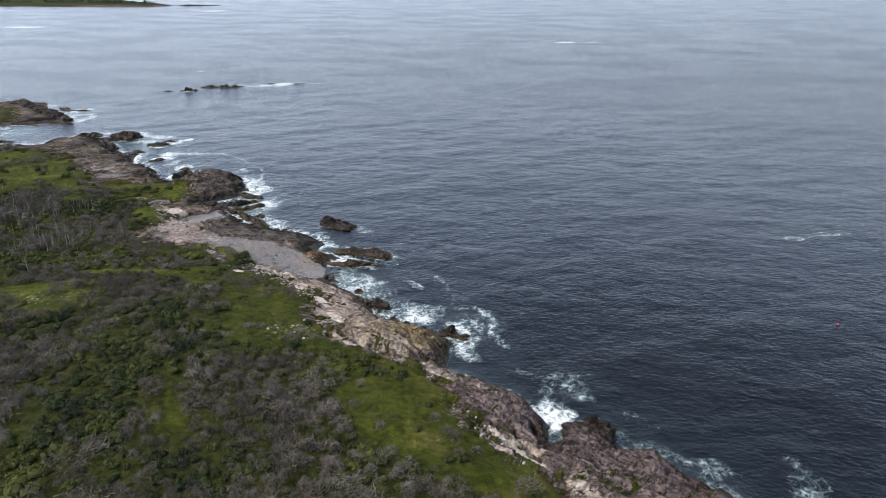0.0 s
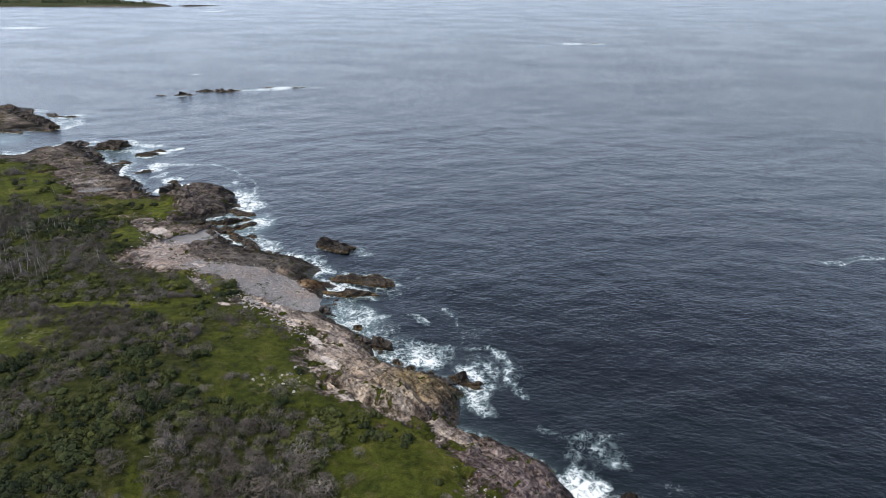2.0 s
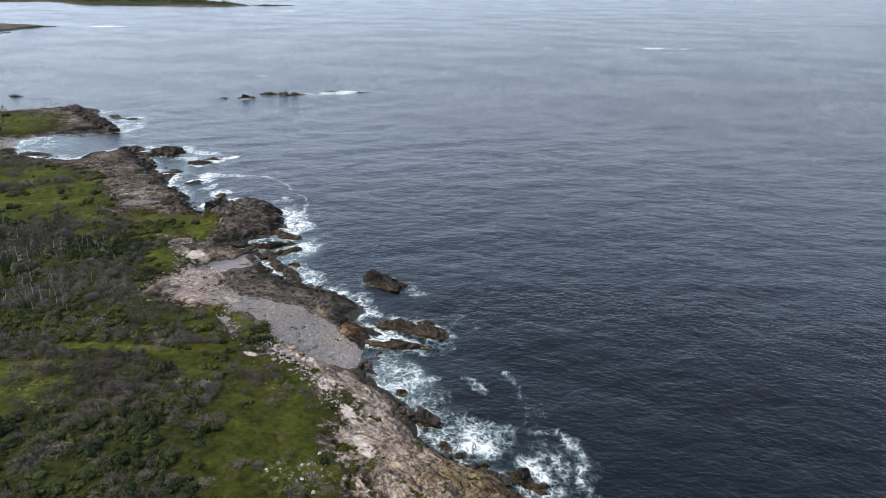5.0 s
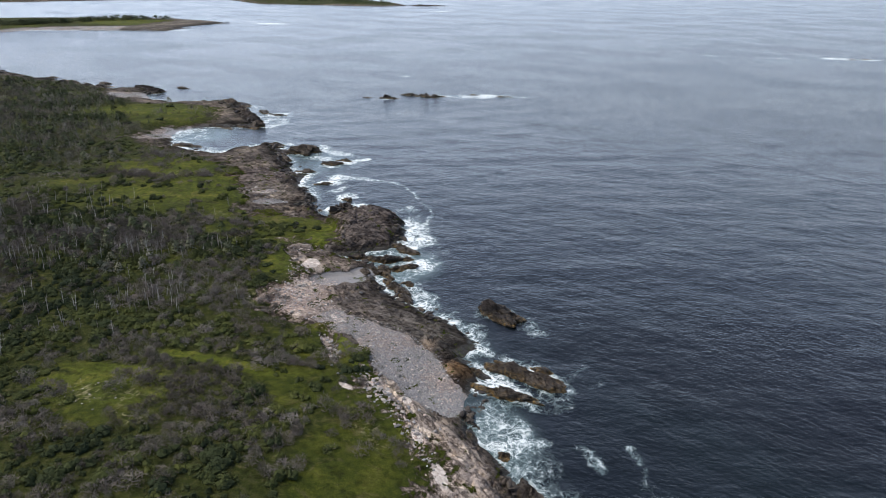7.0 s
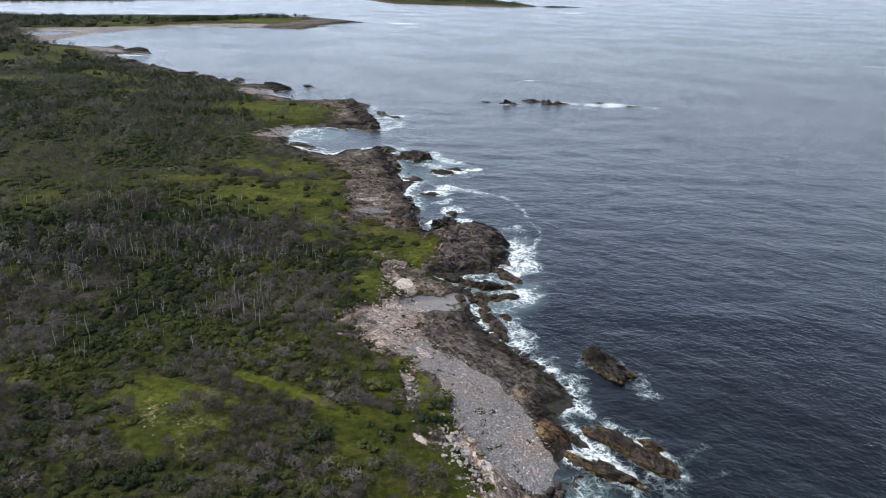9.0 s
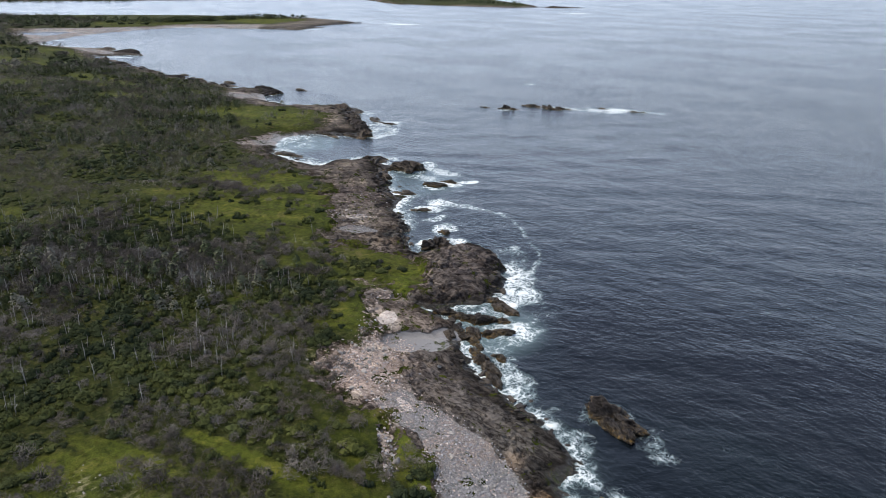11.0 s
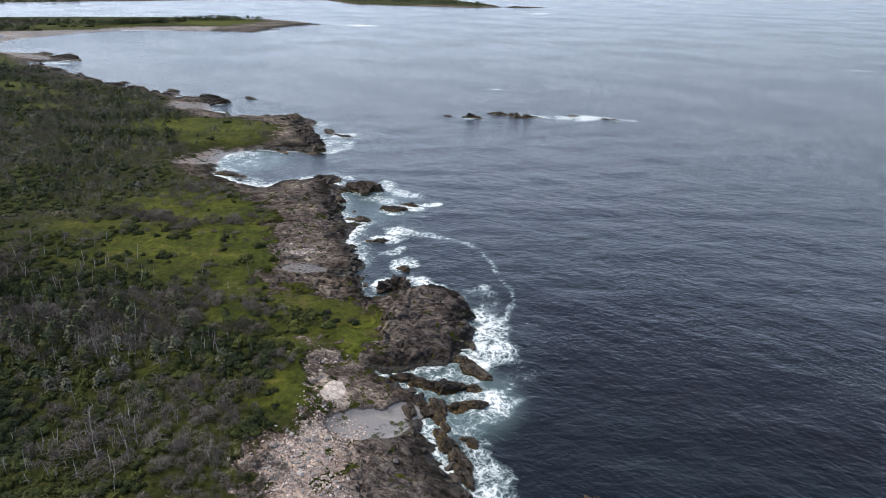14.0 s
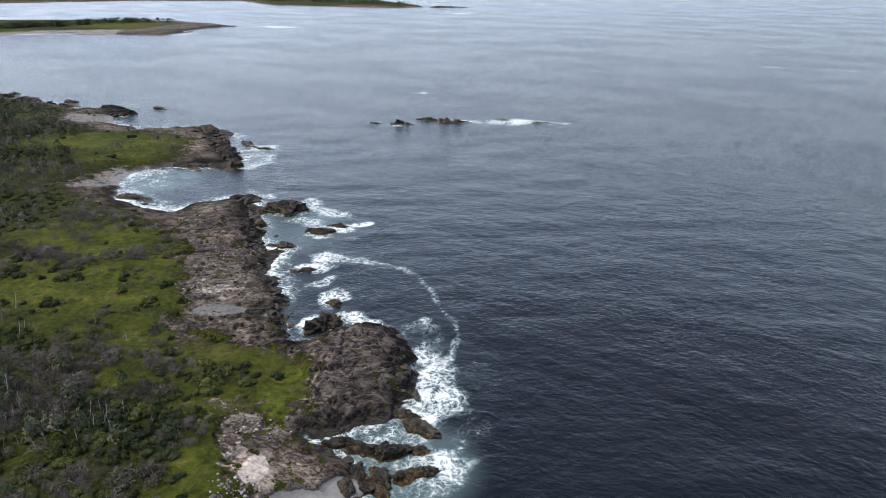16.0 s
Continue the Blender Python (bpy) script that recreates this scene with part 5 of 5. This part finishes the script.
SNAG_STANDS = [  # x, y, half-widths, turn, count
    (-121, 134, 26, 7, 28, 60), (-101, 147, 12, 5, 15, 44), (-94, 121, 14, 6, 20, 30), (-127, 118, 26, 12, 15, 46), (-135, 160, 24, 9, 20, 40), (-106, 106, 18, 8, 20, 26), (-158, 150, 24, 14, 20, 50), (-88, 131, 10, 5, 10, 24),
]
models = [dead_tree_model() for _ in range(9)]
first = list(models)
for sx, sy, ra, rb, turn, count in SNAG_STANDS:
    for _ in range(count):
        a, b = rng.normal(0, 0.55, 2)
        c, s = math.cos(radians(turn)), math.sin(radians(turn))
        x, y = sx + a * ra * c - b * rb * s, sy + a * ra * s + b * rb * c
        m = pose(x, y, float(height_at(x, y)[0]), 0, 0, rng.normal(0, 35))
        size = rng.uniform(1.7, 3.7)
        model = models[rng.integers(0, len(models))]
        if first:
            tree = first.pop()
            tree.scale = (size, size, size)
            tree.matrix_basis = m @ Matrix.Diagonal((size, size, size, 1))
        else:
            tree = copy_thing(model, m)
            tree.scale = (size, size, size)


# ---------------------------------------------------------------- single shrubs along the seaward turf
def shrub_model(kind):
    """A shrub with a crown of leaves or twigs over low crooked branches."""
    shrub = new("shrub" if kind == "leafy" else "bare_shrub")
    shrub.empty_display_size = 0.1
    quads = leafy_shrub(180) if kind == "leafy" else twiggy_shrub(170)
    me = fast_mesh("crown", quads.reshape(-1, 3), np.arange(len(quads) * quads.shape[1]).reshape(-1, quads.shape[1]), LEAF if kind == "leafy" else TWIG, False,
                   tone=np.full(len(quads) * quads.shape[1], rng.uniform(0.25, 0.75)))
    part("crown", me, shrub)
    for k in range(4):
        a = rng.uniform(0, 6.28)
        d_ = np.array([math.cos(a), math.sin(a), 0])
        v_, f_ = tube([(0, 0, -0.15), d_ * 0.25 + (0, 0, 0.3), d_ * 0.5 + (0, 0, 0.62)], [0.05, 0.035, 0.015], 4)
        part("branch", fast_mesh("branch", v_, f_, BRANCH), shrub)
    return shrub


shrubs = [shrub_model("leafy") for _ in range(4)] + [shrub_model("bare") for _ in range(3)]
for k, s_ in enumerate(shrubs):
    tagged(s_, "low rounded dark green shrub on the turf" if k < 4 else "low grey leafless wind-pruned shrub on the turf", "shrub", "shrubs along the turf")
waiting = list(shrubs)
NEAR_SHRUBS = [(-20, 72, 11, 8, 70), (-34, 82, 12, 7, 40), (-44, 103, 9, 8, 60), (-9, 62, 9, 5, 26), (-104, 176, 14, 6, 24), (-124, 190, 16, 8, 24), (-84, 160, 8, 5, 16)]
for sx, sy, ra, rb, count in NEAR_SHRUBS:
    for _ in range(count):
        x, y = sx + rng.uniform(-1, 1) * ra, sy + rng.uniform(-1, 1) * rb
        q = np.array([x]), np.array([y])
        v0 = land_field(*q)[2]
        if v0[0] < 2 or open_field(*q, v0)[0] > rng.uniform(0.3, 1.15):
            continue
        size, up_ = rng.uniform(0.7, 1.5), rng.uniform(0.6, 1.1)
        m = pose(x, y, float(height_at(x, y)[0]) - 0.05, 0, 0, rng.uniform(0, 360))
        k = rng.integers(0, len(shrubs))
        sh = waiting.pop() if waiting else copy_thing(shrubs[k], m)
        sh.matrix_basis = m @ Matrix.Diagonal((size, size, up_, 1))


SHRUB_PATCHES = [(-81, 154, 3.6, 2.6, 26), (-91.5, 165, 1.4, 0.8, 5), (-97, 166.5, 4, 1.6, 14), (-135.5, 185.5, 2.6, 2.0, 12), (-128, 194.5, 3, 1.4, 10), (-30.3, 88.3, 1.4, 0.9, 6), (-50, 118, 3, 2, 14), (-148, 190, 6, 2.4, 18), (-40, 117, 2, 1.2, 6), (-66, 134, 4, 4, 22)]
for sx, sy, ra, rb, count in SHRUB_PATCHES:
    for _ in range(count):
        a, r = rng.uniform(0, 6.28), math.sqrt(rng.uniform(0, 1))
        x, y = sx + math.cos(a) * ra * r, sy + math.sin(a) * rb * r
        size, up_ = rng.uniform(0.6, 1.1), rng.uniform(0.5, 0.9)
        sh = copy_thing(shrubs[4 + rng.integers(0, 3)], pose(0, 0, 0))
        sh.matrix_basis = pose(x, y, float(height_at(x, y)[0]) - 0.05, 0, 0, rng.uniform(0, 360)) @ Matrix.Diagonal((size, size, up_, 1))
for left in waiting:
    left.matrix_basis = pose(-40 + 2 * len(waiting), 78, float(height_at(-40 + 2 * len(waiting), 78)[0]))


# ---------------------------------------------------------------- stones
def stone_mesh(sub, seed, mat):
    """An angular, worn beach stone."""
    bm = bmesh.new()
    bmesh.ops.create_icosphere(bm, subdivisions=sub, radius=0.5)
    off = Vector((seed * 7.7, 3.1, seed * 1.3))
    for vert in bm.verts:
        n = noise.noise(vert.co * 2.2 + off) * 0.7 + noise.noise(vert.co * 5 + off) * 0.15
        vert.co *= 1 + n
        vert.co.z *= 0.55
        vert.co.x *= 1.2
    me = bpy.data.meshes.new("stone")
    bm.to_mesh(me)
    bm.free()
    me.materials.append(mat)
    return me


stone_kinds = [stone_mesh(2, k, STONE) for k in range(7)]
wet_kinds = [stone_mesh(2, 20 + k, WET_STONE) for k in range(5)]
BOULDERS = [  # x, y, spread along, across, turn, count, least, most
    (-62, 141, 9, 5, -30, 30, 0.4, 0.75), (-24, 89, 5, 3.4, 0, 20, 0.3, 0.6), (-48, 123.5, 6, 1.2, -49, 14, 0.4, 0.7), (-36.5, 116.6, 8, 2.0, -32, 22, 0.5, 0.95), (-35, 125, 9, 5, -30, 22, 0.4, 0.8),
    (-104, 190, 5, 4, 30, 14, 0.4, 0.9), (-66, 137, 4, 4, 0, 26, 0.3, 0.7), (-72, 99, 8, 4, 0, 16, 0.14, 0.34), (-30, 110, 8, 1.6, -40, 12, 0.25, 0.7),
]
for bx, by, ra, rb, turn, count, lo, hi in BOULDERS:
    c, s = math.cos(radians(turn)), math.sin(radians(turn))
    for _ in range(count):
        a, b = rng.normal(0, 0.5, 2)
        x, y = bx + a * ra * c - b * rb * s, by + a * ra * s + b * rb * c
        size = lo + (hi - lo) * rng.uniform(0, 1) ** 2.2
        ob = new("boulder", stone_kinds[rng.integers(0, len(stone_kinds))])
        ob.matrix_world = pose(x, y, float(height_at(x, y)[0]) + size * 0.12, rng.uniform(-15, 15), rng.uniform(-15, 15), rng.uniform(0, 360)) @ Matrix.Diagonal((size, size * rng.uniform(0.7, 1), size, 1))
        tagged(ob, "pale grey weathered boulder lying on shingle and turf", "boulder", "pale boulders")
WET_BOULDERS = [(-4, 97.5, 5.5, 1.2, -25, 22), (1.5, 94.8, 2.2, 1.2, -30, 7), (-13, 106, 5, 1.2, -55, 14), (-23, 120.5, 1.2, 4, 0, 26), (-36, 143, 8, 1.2, -32, 14), (-88, 190, 6, 1.5, -45, 10), (-108, 216, 8, 1.5, -50, 14), (-57, 160, 3, 2, 0, 10)]
for bx, by, ra, rb, turn, count in WET_BOULDERS:
    c, s = math.cos(radians(turn)), math.sin(radians(turn))
    for _ in range(count):
        a, b = rng.uniform(-1, 1, 2)
        x, y = bx + a * ra * c - b * rb * s, by + a * ra * s + b * rb * c
        size = rng.uniform(0.5, 1.5)
        ob = new("boulder", wet_kinds[rng.integers(0, len(wet_kinds))])
        ob.matrix_world = pose(x, y, max(float(height_at(x, y)[0]), -0.5) + size * 0.15, rng.uniform(-15, 15), rng.uniform(-15, 15), rng.uniform(0, 360)) @ Matrix.Diagonal((size, size * rng.uniform(0.7, 1), size, 1))
        tagged(ob, "dark wet boulder at the waterline", "boulder", "wet boulders")


SHORE_RUNS = [  # broken rock along the waterline: x, y, x, y, spread, count, least, most
    (-280, 316, -330, 323, 2.5, 26, 1.0, 3.0), (-330, 323, -404, 339, 3, 34, 1.2, 3.4), (-404, 339, -466, 358, 3, 26, 1.4, 3.6), (-157, 264, -176, 281, 2.5, 26, 0.9, 2.6), (-176, 281, -204, 306, 3, 30, 1.0, 2.8), (-160, 262, -178, 256, 2, 14, 0.7, 1.8),
    (-106, 206, -121, 224, 2, 26, 0.7, 1.9), (-121, 224, -134, 241, 2, 18, 0.8, 2.0), (-57, 172, -66, 189, 1.6, 20, 0.7, 1.8), (-84, 183, -98, 198, 1.6, 22, 0.7, 1.8), (-148, 225, -170, 230, 1.5, 20, 0.7, 1.8), (-250, 308, -268, 321, 2.5, 20, 1.0, 2.6), (-30, 139, -50, 149, 1.6, 22, 0.6, 1.5),
]
for ax, ay, bx, by, wide, count, lo, hi in SHORE_RUNS:
    for _ in range(count):
        u = rng.uniform(0, 1)
        x, y = ax + (bx - ax) * u + rng.normal(0, wide * 0.6), ay + (by - ay) * u + rng.normal(0, wide * 0.6)
        size = lo + (hi - lo) * rng.uniform(0, 1) ** 2
        ob = new("shore_rock", wet_kinds[rng.integers(0, len(wet_kinds))])
        ob.matrix_world = pose(x, y, min(max(float(height_at(x, y)[0]), -0.35), 1.6) + size * 0.1, rng.uniform(-20, 20), rng.uniform(-20, 20), rng.uniform(0, 360)) @ Matrix.Diagonal((size * rng.uniform(1, 1.5), size * rng.uniform(0.6, 1), size * rng.uniform(0.8, 1.3), 1))
        tagged(ob, "dark angular rock broken from the shore ledge", "rock", "broken shore rocks")


def join_stones(name, x, y, z, size, tone, label, category):
    """Many small worn stones at their places, joined into one mesh."""
    tris = []
    for k in range(6):
        bm = bmesh.new()
        bmesh.ops.create_icosphere(bm, subdivisions=1, radius=0.5)
        me_v = np.array([v.co * (1 + 0.6 * noise.noise(v.co * 3.7 + Vector((k * 5.1, 0, 0)))) for v in bm.verts]) * (1.2, 0.9, 0.6)
        me_f = np.array([[v.index for v in f.verts] for f in bm.faces])
        tris.append((me_v, me_f))
        bm.free()
    verts, faces, tones, base = [], [], [], 0
    turn, pick = rng.uniform(0, 6.28, len(x)), rng.integers(0, 6, len(x))
    for k, (tv, tf) in enumerate(tris):
        i = np.where(pick == k)[0]
        c, s = np.cos(turn[i])[:, None], np.sin(turn[i])[:, None]
        vx = (tv[None, :, 0] * c - tv[None, :, 1] * s) * size[i, None] + x[i, None]
        vy = (tv[None, :, 0] * s + tv[None, :, 1] * c) * size[i, None] + y[i, None]
        vz = tv[None, :, 2] * size[i, None] + z[i, None] + size[i, None] * 0.1
        verts.append(np.stack([vx, vy, vz], -1).reshape(-1, 3))
        faces.append((tf[None] + (np.arange(len(i)) * len(tv))[:, None, None] + base).reshape(-1, 3))
        tones.append(np.repeat(tone[i], len(tv)))
        base += len(i) * len(tv)
    me = fast_mesh(name, np.concatenate(verts), np.concatenate(faces), COBBLE, False, tone=np.concatenate(tones))
    tagged(new(name, me), label, category, kind="stuff")


def build_cobbles():
    """The shingle bank: thousands of small stones."""
    x, y = rng.uniform(-72, -20, 44000), rng.uniform(110, 154, 44000)
    h, d, v, turf, shingle, rock = land_field(x, y)
    keep = (shingle * (1 - 0.5 * smooth(-50, -56, x)) > rng.uniform(0.02, 0.9, len(x))) & (d > 0.2) & (turf < 0.4)
    x, y, h = x[keep], y[keep], h[keep]
    size = 0.12 + 0.20 * rng.uniform(0, 1, len(x)) ** 3 + 0.14 * smooth(-50, -58, x) * rng.uniform(0, 1, len(x)) ** 5
    warm = 0.1 + 0.75 * np.maximum(smooth(-42, -58, x + fbm(x, y, 6, 3, 301) * 8), 0.9 * blobs(x, y, [(-29, 123.5, 3.2, 5, 35, 1)]))
    tone = np.where(rng.uniform(0, 1, len(x)) < warm, rng.uniform(0.62, 1.0, len(x)), rng.uniform(0, 0.6, len(x)))
    join_stones("shingle", x, y, h, size, tone, "grey rounded cobbles heaped in a beach bank", "shingle")


RUBBLE = [  # x, y, half-widths, turn, count
    (-36.5, 116.4, 9, 2.0, -32, 700), (-48, 123.5, 6.5, 1.3, -49, 420), (-63, 138.5, 6, 6, -30, 700), (-24, 89, 5.5, 3.4, 0, 130), (-28, 108.5, 8, 1.6, -48, 240),
    (-74, 158, 5, 4, 20, 220), (-104, 190, 7, 4, 30, 300), (-112, 203, 8, 8, 40, 260), (-69, 148, 3, 3, 0, 200), (6, 65, 9, 1.2, -52, 160),
]


def build_rubble():
    """Broken pale stones strewn along the edge of the turf."""
    xs, ys = [], []
    for bx, by, ra, rb, turn, count in RUBBLE:
        c, s = math.cos(radians(turn)), math.sin(radians(turn))
        a, b = rng.normal(0, 0.5, count) * ra, rng.normal(0, 0.5, count) * rb
        xs.append(bx + a * c - b * s)
        ys.append(by + a * s + b * c)
    x, y = np.concatenate(xs), np.concatenate(ys)
    h, d, v = land_field(x, y)[:3]
    keep = (d > 1) & (v + rng.normal(0, 1.2, len(x)) < 1.0)
    x, y, h = x[keep], y[keep], h[keep]
    join_stones("rubble", x, y, h, 0.11 + 0.34 * rng.uniform(0, 1, len(x)) ** 4, np.where(rng.uniform(0, 1, len(x)) < 0.5, rng.uniform(0.62, 0.92, len(x)), rng.uniform(0.0, 0.58, len(x))),
                "pale angular rubble strewn along the turf edge", "rubble")


COBBLE = foliage_material("cobble", [(0.0, (0.165, 0.162, 0.168)), (0.5, (0.27, 0.263, 0.266)), (0.58, (0.40, 0.385, 0.375)), (0.64, (0.27, 0.215, 0.19)), (0.9, (0.40, 0.325, 0.285)), (1.0, (0.56, 0.49, 0.44))], vary=0.32)
build_cobbles()
build_rubble()


# ---------------------------------------------------------------- a red float on the water
def red_float(x, y):
    ob = new("mooring_buoy")
    bm = bmesh.new()
    bmesh.ops.create_uvsphere(bm, u_segments=16, v_segments=10, radius=0.2)
    me = bpy.data.meshes.new("float")
    bm.to_mesh(me)
    bm.free()
    me.materials.append(FLOAT_RED)
    part("float", me, ob)
    v_, f_ = tube([(0, 0, 0.15), (0, 0, 0.34)], [0.05, 0.04], 8)
    part("ring_post", fast_mesh("ring_post", v_, f_, FLOAT_RED), ob)
    ob.matrix_world = pose(x, y, 0.12, 12, 5, 0)
    return tagged(ob, "round red plastic buoy floating on the sea", "buoy")


red_float(71.1, 99.8)
